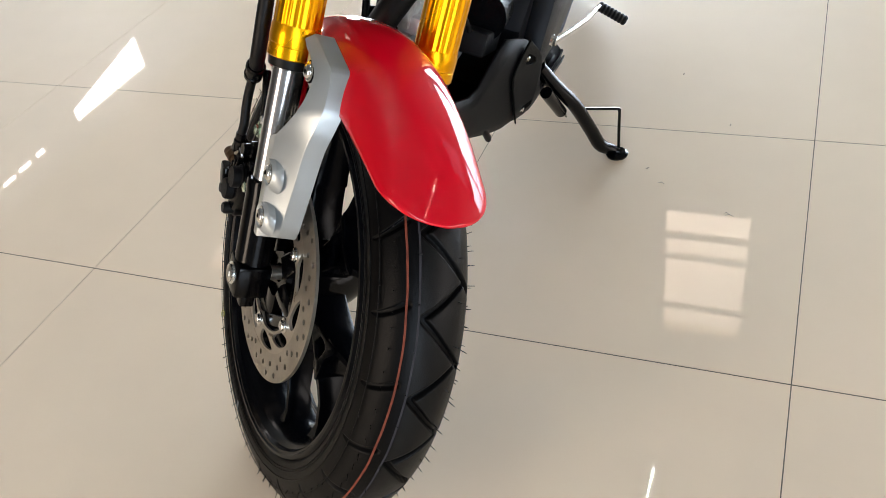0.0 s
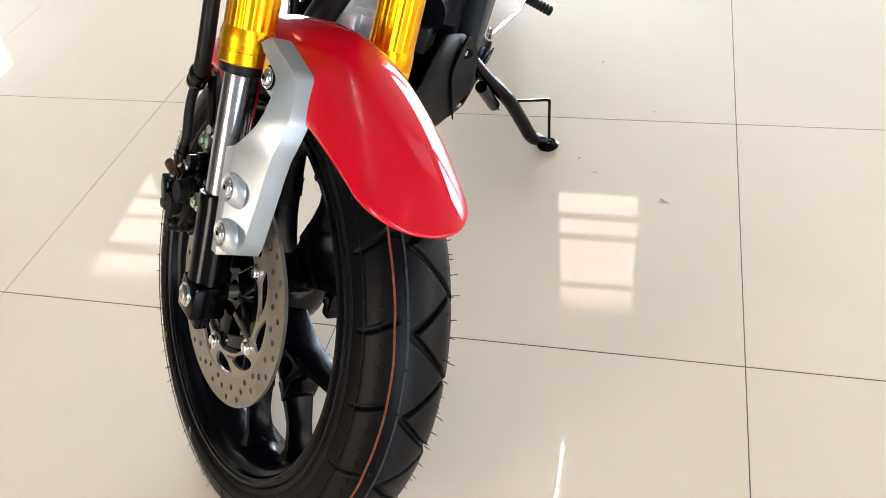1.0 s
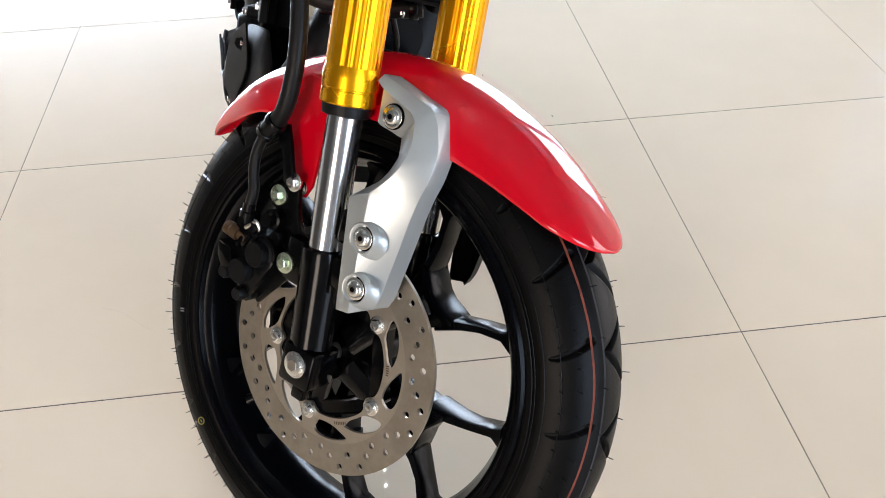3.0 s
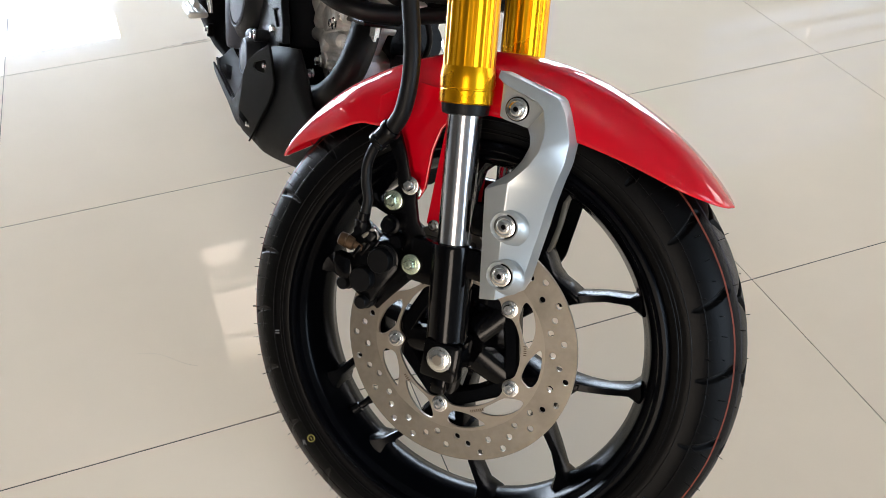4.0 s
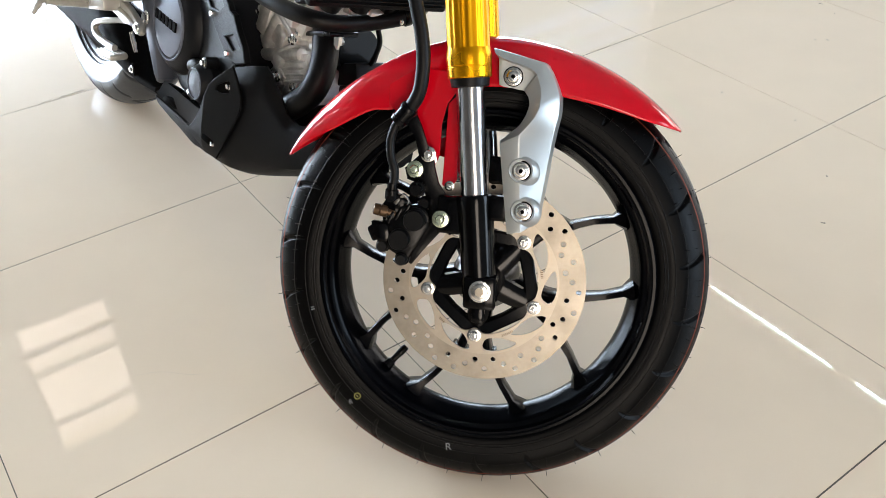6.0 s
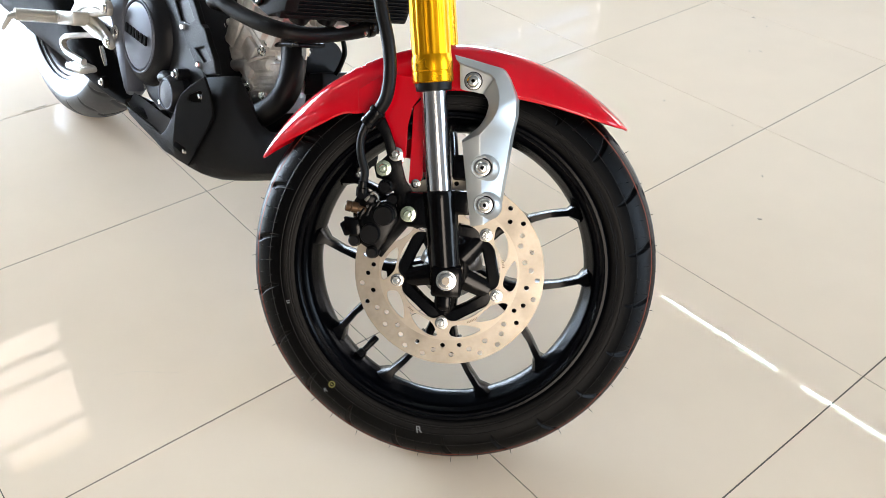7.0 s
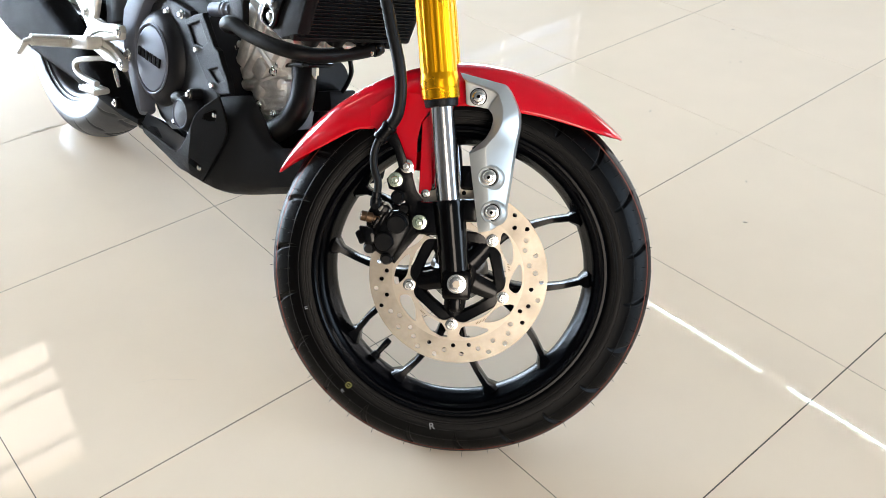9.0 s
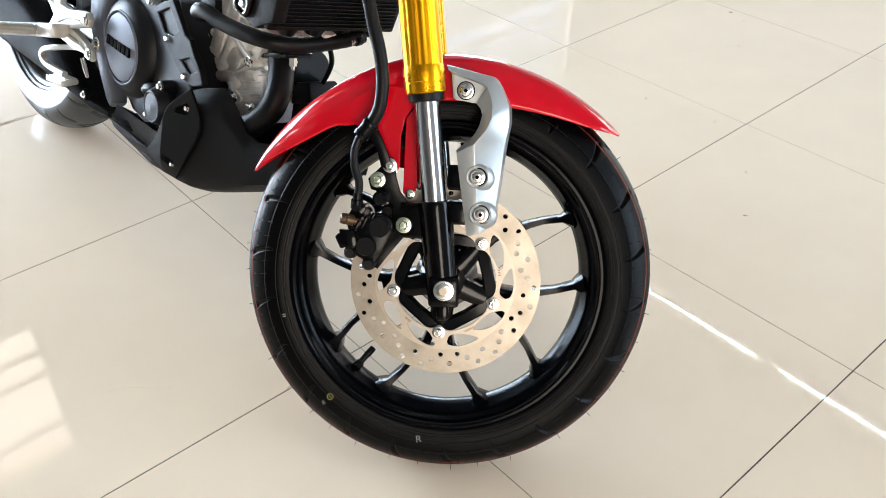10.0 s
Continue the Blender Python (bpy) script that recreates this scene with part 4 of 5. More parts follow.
        part("bridge_rib", block(bmesh.new(), (-0.0022, -0.002, -0.0085), (0.0022, 0.004, 0.0085), 0.001, Matrix.Translation(c) @ pose(0, 0, 0, 0, 28, 0)), BLACK, body, "", FRONT)
    part("outer_half", plate(bmesh.new(), [(-0.138, 0.048), (-0.141, 0.072), (-0.122, 0.094), (-0.100, 0.104), (-0.084, 0.098), (-0.088, 0.060), (-0.104, 0.036), (-0.124, 0.036)], [], -0.046, -0.026, 0.004), SATIN, body, "", FRONT, 40)
    for x, z, d in ((-0.0945, 0.1415, 0.079), (-0.0570, 0.0825, 0.0905)):
        screw(body, "bolt", GREENZINC, FRONT, (x, -d, z), (0, -1, 0), 0.0064, 0.0085, 0.0108, True, "greenish zinc flange bolt")
    screw(body, "bolt", BOLT, FRONT, (-0.0785, -0.079, 0.1545 + 0.007), (0, -1, 0), 0.0062, 0.0085, 0.0098)
    return body


caliper()


def brake_hose():
    upper = smooth_path([(-0.150, -0.100, 0.560), (-0.128, -0.104, 0.450), (-0.110, -0.106, 0.384), (-0.101, -0.107, 0.345), (-0.091, -0.107, 0.305), (-0.0875, -0.106, 0.270), (-0.091, -0.103, 0.238), (-0.101, -0.099, 0.219), (-0.108, -0.096, 0.211)])
    hose = part("brake_hose", tube(bmesh.new(), upper, 0.0088, 14), HOSE, bike, "black rubber brake hose clipped to the fork", FRONT)
    lower = smooth_path([(-0.108, -0.096, 0.211), (-0.119, -0.094, 0.196), (-0.125, -0.093, 0.176), (-0.1235, -0.093, 0.156), (-0.118, -0.093, 0.138), (-0.1195, -0.093, 0.118), (-0.121, -0.091, 0.102)])
    part("lower_hose", tube(bmesh.new(), lower, 0.0056, 12), HOSE, hose, "", FRONT)
    part("hose_clip", rod(bmesh.new(), (-0.1005, -0.099, 0.2195), (-0.117, -0.095, 0.200), ((0, 0.0105), (0.1, 0.0118), (0.25, 0.0118), (0.28, 0.0102), (0.75, 0.0102), (0.78, 0.0112), (1, 0.0108)), 20), SATIN, hose, "ribbed black hose sleeve", FRONT)
    part("hose_end", rod(bmesh.new(), (-0.1195, -0.093, 0.124), (-0.121, -0.091, 0.103), ((0, 0.0068), (0.4, 0.0068), (0.45, 0.0085), (1, 0.0085)), 14), SATIN, hose, "", FRONT)
    part("bracket", plate(bmesh.new(), [(-0.112, 0.212), (-0.098, 0.216), (-0.088, 0.196), (-0.078, 0.170), (-0.082, 0.156), (-0.090, 0.160), (-0.096, 0.182), (-0.106, 0.196)], [], -0.086, -0.081, 0.001), SATIN, hose, "", FRONT)
    return hose


brake_hose()

# ---- engine, belly pan and rear, in the body frame: a runs back, s to the left, u up ----


def at(a, s, u):
    return Vector((-a, s, u))


def flip(loop):
    return [(-a, u) for a, u in loop]


def half_width(a):
    """Half the pan's width, which grows from its nose to its wings."""
    if a < -0.02:
        return 0.124 + 0.30 * (a + 0.02)
    return 0.124 + 0.38 * (a + 0.02) if a < 0.06 else min(0.170, 0.1544 + 0.10 * (a - 0.06))


def belly_pan():
    keys = [(-0.215, 0.345, 0.315), (-0.185, 0.362, 0.298), (-0.150, 0.360, 0.278), (-0.120, 0.350, 0.263), (-0.096, 0.357, 0.252), (-0.074, 0.386, 0.242), (-0.058, 0.402, 0.235), (-0.044, 0.415, 0.229),
            (-0.013, 0.403, 0.217), (0.013, 0.392, 0.211), (0.040, 0.365, 0.212), (0.056, 0.343, 0.214), (0.072, 0.298, 0.217), (0.088, 0.268, 0.221), (0.100, 0.255, 0.225), (0.150, 0.258, 0.236), (0.190, 0.262, 0.246), (0.212, 0.262, 0.252)]
    mid = 0.0
    bm = bmesh.new()
    rows = []
    for a, top, low in keys:
        w = half_width(a) - 0.002
        wl = w * 0.91
        right = [(-w * 0.98, top), (-w, top * 0.7 + low * 0.3), (-w, top * 0.4 + low * 0.6), (-w * 0.985, low + (top - low) * 0.16), (-wl, low + 0.008), (-wl * 0.85, low), (-wl * 0.3, low - 0.003)]
        line = right + [(-y, z) for y, z in reversed(right)]
        rows.append([at(a, y + mid, z) for y, z in line])
    loft(bm, rows)
    bm.faces.new([v for v in bm.verts if abs(v.co.x - 0.215) < 1e-5])
    pan = part("belly_pan", bm, PLASTIC, bike, "grained black plastic belly pan under the engine", BODY, 38)
    thick = pan.modifiers.new("thickness", "SOLIDIFY")
    thick.thickness, thick.offset = 0.005, -1
    for s in (-1, 1):
        line = [(0.0135, 0.3934), (0.0012, 0.3724), (-0.009, 0.350), (-0.011, 0.3357), (-0.0059, 0.3128), (0.0267, 0.2299), (0.0400, 0.2240), (0.0552, 0.2255), (0.1128, 0.2325), (0.1584, 0.2421), (0.2046, 0.2541), (0.2136, 0.2653),
                (0.1505, 0.262), (0.1156, 0.2591), (0.0988, 0.2575), (0.0852, 0.2707), (0.07, 0.3002), (0.0593, 0.3328), (0.0539, 0.3484), (0.0395, 0.367)]
        pocket = flip([(0.040, 0.3440), (0.030, 0.3430), (0.014, 0.3480), (0.0125, 0.3660), (0.018, 0.3680), (0.037, 0.3540)])
        bm = plate(bmesh.new(), flip(line), [pocket], min(-s * 0.0012, s * 0.0022), max(-s * 0.0012, s * 0.0022), 0.0009)
        for k in range(9):
            bmesh.ops.bisect_plane(bm, geom=bm.verts[:] + bm.edges[:] + bm.faces[:], plane_co=(-0.042 - 0.018 * k, 0, 0), plane_no=(1, 0, 0))
        for k in range(5):
            bmesh.ops.bisect_plane(bm, geom=bm.verts[:] + bm.edges[:] + bm.faces[:], plane_co=(0, 0, 0.232 + 0.012 * k), plane_no=(0, 0, 1))
        for v in bm.verts:
            v.co.y += s * half_width(-v.co.x) - s * 0.010 * (max(0.0, 0.268 - v.co.z) / 0.04) ** 2
        part("side_cover", bm, PLASTIC, pan, "", BODY, 14)
        # shade put in as black: a strip along the cover's leading edge, a sheet in its upper bolt pocket
        edge = smooth_path([at(a, s * (half_width(a) + 0.0006), u) for a, u in line[:6]], 4)
        part("seam", tube(bmesh.new(), [p + Vector((0.0018, 0, 0)) for p in edge], 0.0015, 8), SHADE_BLACK, pan, "", BODY)
        bm = plate(bmesh.new(), pocket, [], -0.0004, 0.0004, 0)
        for v in bm.verts:
            v.co.y += s * half_width(-v.co.x)
        part("bolt_pocket", bm, SHADE_BLACK, pan, "", BODY)
        for a, u in ((0.0192, 0.3577), (0.0381, 0.2518)):
            screw(pan, "bolt", BOLT, BODY, at(a, s * (half_width(a) - 0.0025), u), (0, s, 0), 0.0042, 0.005, 0.0058, False)
        # a raised black block stands for the lower bolt pocket's shade
        dent = bmesh.new()
        block(dent, (-0.013, -0.0028, -0.006), (0.013, 0.0028, 0.006), 0.001, Matrix.Translation(at(0.047, s * (half_width(0.047) - 0.001), 0.2555)) @ pose(0, 0, 0, 0, 15, s * -19.8))
        part("bolt_pocket", dent, SHADE_BLACK, pan, "", BODY)
        # the trough behind the side cover, its daylight sheen put into the base colour
        bm = bmesh.new()
        lip = smooth_path([at(0.2279, s * 0.166, 0.2645), at(0.1858, s * 0.167, 0.2560), at(0.1365, s * 0.165, 0.2545), at(0.0950, s * 0.161, 0.2580), at(0.0780, s * 0.158, 0.2720), at(0.0660, s * 0.156, 0.3050), at(0.0560, s * 0.154, 0.3400)], 4)
        back = smooth_path([at(0.2767, s * 0.130, 0.266), at(0.2305, s * 0.128, 0.2675), at(0.1809, s * 0.126, 0.268), at(0.1381, s * 0.124, 0.269), at(0.1120, s * 0.122, 0.2760), at(0.0960, s * 0.120, 0.3050), at(0.0860, s * 0.118, 0.3400)], 4)
        rows = []
        for p, q in zip(lip, back):
            rows.append([p + Vector((0, -s * 0.001, 0.002)), p + Vector((0, -s * 0.004, 0.003)), p.lerp(q, 0.22) - Vector((0, 0, 0.0045)), p.lerp(q, 0.5) - Vector((0, 0, 0.0055)), p.lerp(q, 0.8) - Vector((0, 0, 0.002)), q, q + Vector((0, -s * 0.006, -0.012))])
        part("trough", loft(bm, rows), SHEEN_BLACK, pan, "", BODY)
    part("drain_spigot", tube(bmesh.new(), [at(-0.048, 0.100, 0.260), at(-0.028, 0.112, 0.224), at(-0.026, 0.113, 0.219)], [0.006, 0.006, 0.005], 12), HOSE, pan, "", BODY)
    return pan


belly_pan()


def engine():
    # the crankcase
    line = [(0.050, 0.300), (0.045, 0.380), (0.080, 0.420), (0.120, 0.450), (0.150, 0.520), (0.250, 0.530), (0.350, 0.480), (0.375, 0.400), (0.360, 0.300), (0.290, 0.250), (0.140, 0.225), (0.080, 0.240)]
    case = part("engine_case", plate(bmesh.new(), flip(line), [], -0.098, 0.115, 0.012), CASE, bike, "dark grey engine crankcase", BODY, 40)
    cx, cz = -0.263, 0.379
    bm = bmesh.new()
    revolve(bm, [(-0.098, 0.0), (-0.098, 0.093), (-0.110, 0.092), (-0.121, 0.088), (-0.130, 0.080), (-0.1365, 0.0680), (-0.1375, 0.0640), (-0.1370, 0.0628), (-0.1352, 0.0616), (-0.1352, 0.0)], 72, False, (cx, 0, cz))
    part("clutch_cover", bm, CASE, case, "round dark grey clutch cover", BODY, 24)
    bm = bmesh.new()
    revolve(bm, [(-0.1350, 0.0606), (-0.1385, 0.0590), (-0.1418, 0.040), (-0.1428, 0.002), (-0.1428, 0.0)], 72, False, (cx, 0, cz))
    part("cover_badge", bm, COVER, case, "satin graphite disc on the clutch cover", BODY, 24)
    ring = bmesh.new()
    tube(ring, [Vector((cx + 0.0645 * math.cos(t), -0.1375, cz + 0.0645 * math.sin(t))) for t in [2 * math.pi * k / 64 for k in range(65)]], 0.0020, 8, False)
    part("bright_ring", ring, COVER, case, "", BODY)
    # a row of plain bars in place of the maker's name
    for k in range(6):
        c = 0.300 - 0.0152 * k
        bar_bm = block(bmesh.new(), at(c + 0.0055, -0.1445, 0.374), at(c - 0.0055, -0.1395, 0.391), 0.001)
        part("badge_bar", bar_bm, SHADE_BLACK, case, "small black bar", BODY, smooth=False)
    for a, u, s in ((0.1289, 0.439, -0.124), (0.0634, 0.3957, -0.124), (0.1976, 0.4823, -0.124), (0.2598, 0.4703, -0.118)):
        screw(case, "bolt", BOLT, BODY, at(a, s + 0.006, u), (0, -1, 0), 0.0055, 0.009, 0.0078)
    side = plate(bmesh.new(), flip([(0.330, 0.300), (0.362, 0.400), (0.330, 0.470), (0.270, 0.496), (0.180, 0.494), (0.105, 0.424), (0.048, 0.380), (0.060, 0.330), (0.100, 0.285), (0.230, 0.265)]), [], -0.115, -0.096, 0.006)
    part("case_cover", side, CASE, case, "", BODY, 20)
    # the raised rim along the cover's front edge, about two sunken windows
    edge = [(0.183, 0.4771), (0.152, 0.495), (0.124, 0.5064), (0.098, 0.484), (0.0739, 0.4612), (0.0600, 0.4590), (0.0421, 0.4400), (0.0180, 0.4204), (0.0060, 0.3997), (0.0359, 0.3874), (0.0726, 0.3878), (0.1119, 0.4131), (0.1533, 0.4459)]
    upper = [(0.1675, 0.4712), (0.1321, 0.4899), (0.098, 0.4618), (0.1119, 0.4493), (0.1413, 0.4459)]
    lower = [(0.0826, 0.417), (0.0561, 0.4296), (0.030, 0.4156), (0.0506, 0.4041)]
    part("raised_rim", plate(bmesh.new(), flip(edge), [flip(upper), flip(lower)], -0.1215, -0.110, 0.0022), PLASTIC, case, "", BODY, 20)
    for loop in (upper, lower):
        part("sunken_panel", plate(bmesh.new(), flip(loop), [], -0.1170, -0.111, 0), CASE, case, "", BODY, 40)
    # water pump
    px, pz = -0.122, 0.322
    bm = bmesh.new()
    revolve(bm, [(-0.10, 0.0), (-0.10, 0.036), (-0.128, 0.036), (-0.138, 0.031), (-0.1455, 0.0275), (-0.146, 0.0262), (-0.1445, 0.0245), (-0.146, 0.023), (-0.1475, 0.0)], 40, False, (px, 0, pz))
    pump = part("water_pump", bm, CASE, bike, "round dark grey water pump cover", BODY, 26)
    bm = bmesh.new()
    tube(bm, [Vector((px + 0.0252 * math.cos(t), -0.146, pz + 0.0252 * math.sin(t))) for t in [2 * math.pi * k / 40 for k in range(41)]], 0.0014, 6, False)
    part("bright_ring", bm, COVER, pump, "", BODY)
    for a, u in ((0.112, 0.362), (0.084, 0.305), (0.150, 0.297)):
        bm = bmesh.new()
        tube(bm, [at(a, -0.10, u), at(a, -0.136, u)], 0.0095, 16)
        part("lug", bm, CASE, pump, "", BODY)
        screw(pump, "bolt", BOLT, BODY, at(a, -0.136, u), (0, -1, 0), 0.0055, 0.007, 0.0072)
    bm = bmesh.new()
    tube(bm, smooth_path([at(0.140, -0.118, 0.335), at(0.165, -0.124, 0.338), at(0.190, -0.118, 0.326), at(0.205, -0.09, 0.31)]), 0.011, 12)
    part("pump_hose", bm, HOSE, pump, "", BODY)
    bm = bmesh.new()
    tube(bm, smooth_path([at(0.086, -0.128, 0.292), at(0.118, -0.122, 0.282), at(0.150, -0.116, 0.290), at(0.190, -0.110, 0.320)]), 0.0042, 10)
    part("drain_pipe", bm, PALE, pump, "bare aluminium pipe", BODY)
    return case


engine()


def cylinder_block():
    """The bare cast cylinder and head, with ribs, webs and bolt bosses."""
    m = BODY @ Matrix.Translation(at(0.050, 0, 0.385)) @ pose(0, 0, 0, 0, 22, 0)
    cyl = part("cylinder_block", block(bmesh.new(), (-0.070, -0.048, -0.03), (0.050, 0.020, 0.105), 0.008), CAST, bike, "bare cast aluminium cylinder and head", m, 40)
    part("cylinder_head", block(bmesh.new(), (-0.085, -0.062, 0.100), (0.062, 0.020, 0.190), 0.010), CAST, cyl, "", m, 40)
    part("head_flange", block(bmesh.new(), (-0.078, -0.066, 0.090), (0.060, 0.022, 0.100), 0.002), CAST, cyl, "", m)
    part("base_flange", block(bmesh.new(), (-0.082, -0.060, 0.012), (0.058, 0.022, 0.022), 0.002), CAST, cyl, "", m)
    rng = random.Random(3)
    for x, z, w, h, d in ((-0.045, 0.055, 0.035, 0.055, 0.066), (0.005, 0.060, 0.040, 0.040, 0.062), (-0.050, 0.130, 0.045, 0.045, 0.078), (0.020, 0.128, 0.050, 0.040, 0.075), (0.028, 0.035, 0.026, 0.026, 0.066), (-0.015, 0.150, 0.030, 0.050, 0.080)):
        bm = block(bmesh.new(), (-w / 2, -d, -h / 2), (w / 2, -0.040, h / 2), 0.007, Matrix.Translation((x, 0, z)) @ pose(0, 0, 0, 0, rng.uniform(-20, 20), 0))
        part("cast_boss", bm, CAST, cyl, "", m)
    for x0, z0, x1, z1, d in ((-0.066, 0.020, -0.030, 0.088, 0.062), (0.045, 0.080, 0.010, 0.022, 0.060), (-0.070, 0.110, 0.050, 0.170, 0.072)):
        part("cast_rib", tube(bmesh.new(), [(x0, -d + 0.006, z0), ((x0 + x1) / 2, -d, (z0 + z1) / 2), (x1, -d + 0.006, z1)], [0.003, 0.0045, 0.003], 8), CAST, cyl, "", m)
    for x, z in ((-0.072, 0.017), (0.050, 0.017), (-0.066, 0.095), (0.052, 0.095), (-0.02, 0.178), (0.050, 0.175)):
        screw(cyl, "bolt", BOLT, m, (x, -0.066, z), (0, -1, 0), 0.0062, 0.008, 0.0085)
    # the housing low in front, with lengthwise ribs
    part("front_case", block(bmesh.new(), at(0.050, -0.045, 0.338), at(-0.030, 0.040, 0.402), 0.010), CAST, cyl, "", BODY)
    part("oil_pipe", tube(bmesh.new(), smooth_path([at(0.022, -0.050, 0.482), at(0.0293, -0.054, 0.4706), at(0.060, -0.054, 0.4194), at(0.066, -0.045, 0.410)]), 0.0118, 14), CAST, cyl, "", BODY)
    part("cast_web", tube(bmesh.new(), smooth_path([at(0.136, -0.040, 0.462), at(0.1287, -0.050, 0.453), at(0.0995, -0.052, 0.4306), at(0.088, -0.050, 0.430), at(0.0705, -0.052, 0.4159)]), 0.0036, 8), PALE, cyl, "", BODY)
    part("cross_pipe", tube(bmesh.new(), [at(0.082, -0.050, 0.3890), at(0.076, -0.056, 0.3905), at(-0.043, -0.054, 0.4330)], [0.0100, 0.0105, 0.0095], 14), CAST, cyl, "", BODY)
    for k, (a0, a1) in enumerate(((0.050, 0.014), (0.012, -0.022), (-0.024, -0.058))):
        box = block(bmesh.new(), (-0.5 * (a0 - a1), -0.016, -0.0165), (0.5 * (a0 - a1), 0.016, 0.0145 - 0.002 * k), 0.004, Matrix.Translation(at((a0 + a1) / 2, -0.034, 0.372 + 0.012 * k)) @ pose(0, 0, 0, 0, -19, 0))
        part("ribbed_case", box, CAST, cyl, "", BODY)
        for q in (-0.008, 0.0, 0.008):
            c = at((a0 + a1) / 2, -0.0505, 0.372 + 0.012 * k + q)
            part("cast_rib", tube(bmesh.new(), [c + Vector((-0.45 * (a0 - a1), 0, -0.005)), c + Vector((0.45 * (a0 - a1), 0, 0.005))], 0.0022, 6), PALE, cyl, "", BODY)
    part("outlet", block(bmesh.new(), (-0.020, -0.018, -0.008), (0.020, 0.018, 0.010), 0.004, Matrix.Translation(at(-0.036, -0.030, 0.490)) @ pose(0, 0, 0, 0, -5, 0)), PALE, cyl, "", BODY)
    for a, u in ((-0.070, 0.519), (-0.098, 0.521), (-0.125, 0.526)):
        part("cast_boss", block(bmesh.new(), (-0.014, -0.016, -0.010), (0.014, 0.016, 0.012), 0.005, Matrix.Translation(at(a, 0.006, u)) @ pose(0, 0, 0, 0, 20 * math.sin(90 * a), 0)), CAST, cyl, "", BODY)
    screw(cyl, "bolt", BRASS, BODY, at(0.078, -0.052, 0.390), (0, -1, 0), 0.0075, 0.009, 0.010)
    for a, u, d in ((0.057, 0.396, -0.054), (0.020, 0.350, -0.066), (-0.006, 0.490, -0.066)):
        screw(cyl, "bolt", BOLT, BODY, at(a, d, u), (0, -1, 0), 0.0070, 0.010, 0.0095)
    # the cast wall beside the cylinder with its webs, and the ribbed case low in front
    wall_line = [(0.1565, 0.4069), (0.1701, 0.4676), (0.0947, 0.4900), (0.030, 0.4990), (-0.0143, 0.4990), (-0.0450, 0.4800), (-0.0500, 0.4559), (-0.0425, 0.4384), (0.0664, 0.3992), (0.1102, 0.3859)]
    part("cast_wall", plate(bmesh.new(), flip(wall_line), [], -0.0360, -0.020, 0.004), CAST, cyl, "", BODY, 40)
    webs = ([(0.1368, 0.458), (0.1021, 0.4388), (0.079, 0.4251), (0.052, 0.4077)], [(0.0664, 0.4675), (0.0323, 0.4578), (0.0468, 0.4393), (0.054, 0.4159)], [(0.0925, 0.4681), (0.0424, 0.4733), (0.0179, 0.4624)],
            [(0.0244, 0.4259), (-0.0095, 0.4391), (-0.0447, 0.4480)], [(0.0048, 0.4834), (-0.0297, 0.4777), (-0.0423, 0.4518)], [(0.1304, 0.4298), (0.1021, 0.4388)], [(0.1061, 0.4126), (0.076, 0.4262)], [(0.150, 0.470), (0.120, 0.452), (0.100, 0.468)])
    for k, web in enumerate(webs):
        part("cast_web", tube(bmesh.new(), smooth_path([at(a, -0.0400 - 0.002 * (k % 3), u) for a, u in web], 5), 0.0050 + 0.0010 * (k % 3), 8), CAST, cyl, "", BODY)
    box_line = [(0.0189, 0.4033), (-0.0232, 0.4209), (-0.0215, 0.4278), (-0.0600, 0.4400), (-0.0660, 0.4153), (-0.0640, 0.3934), (-0.0211, 0.3685), (0.010, 0.3720)]
    part("low_case", plate(bmesh.new(), flip(box_line), [], -0.0555, -0.034, 0.004), CAST, cyl, "", BODY, 40)
    for (a0, u0), (a1, u1) in (((0.0142, 0.4012), (-0.0561, 0.4280)), ((0.0085, 0.3910), (-0.0585, 0.4178)), ((0.0025, 0.3820), (-0.0609, 0.4075)), ((-0.0069, 0.3747), (-0.0604, 0.3974))):
        part("cast_rib", tube(bmesh.new(), [at(a0, -0.0545, u0), at(0.5 * (a0 + a1), -0.0575, 0.5 * (u0 + u1)), at(a1, -0.0545, u1)], [0.0022, 0.0030, 0.0022], 8), CAST, cyl, "", BODY)
    for a, u in ((0.152, 0.462), (0.112, 0.394), (0.020, 0.488), (-0.030, 0.462), (-0.0361, 0.3790)):
        part("cast_boss", rod(bmesh.new(), at(a, -0.036, u), at(a, -0.056, u), ((0, 0.012), (0.8, 0.0105), (1, 0.0090)), 16), CAST, cyl, "", BODY)
        screw(cyl, "bolt", BOLT, BODY, at(a, -0.056, u), (0, -1, 0), 0.0058, 0.006, 0.0076)
    return cyl


cylinder_block()


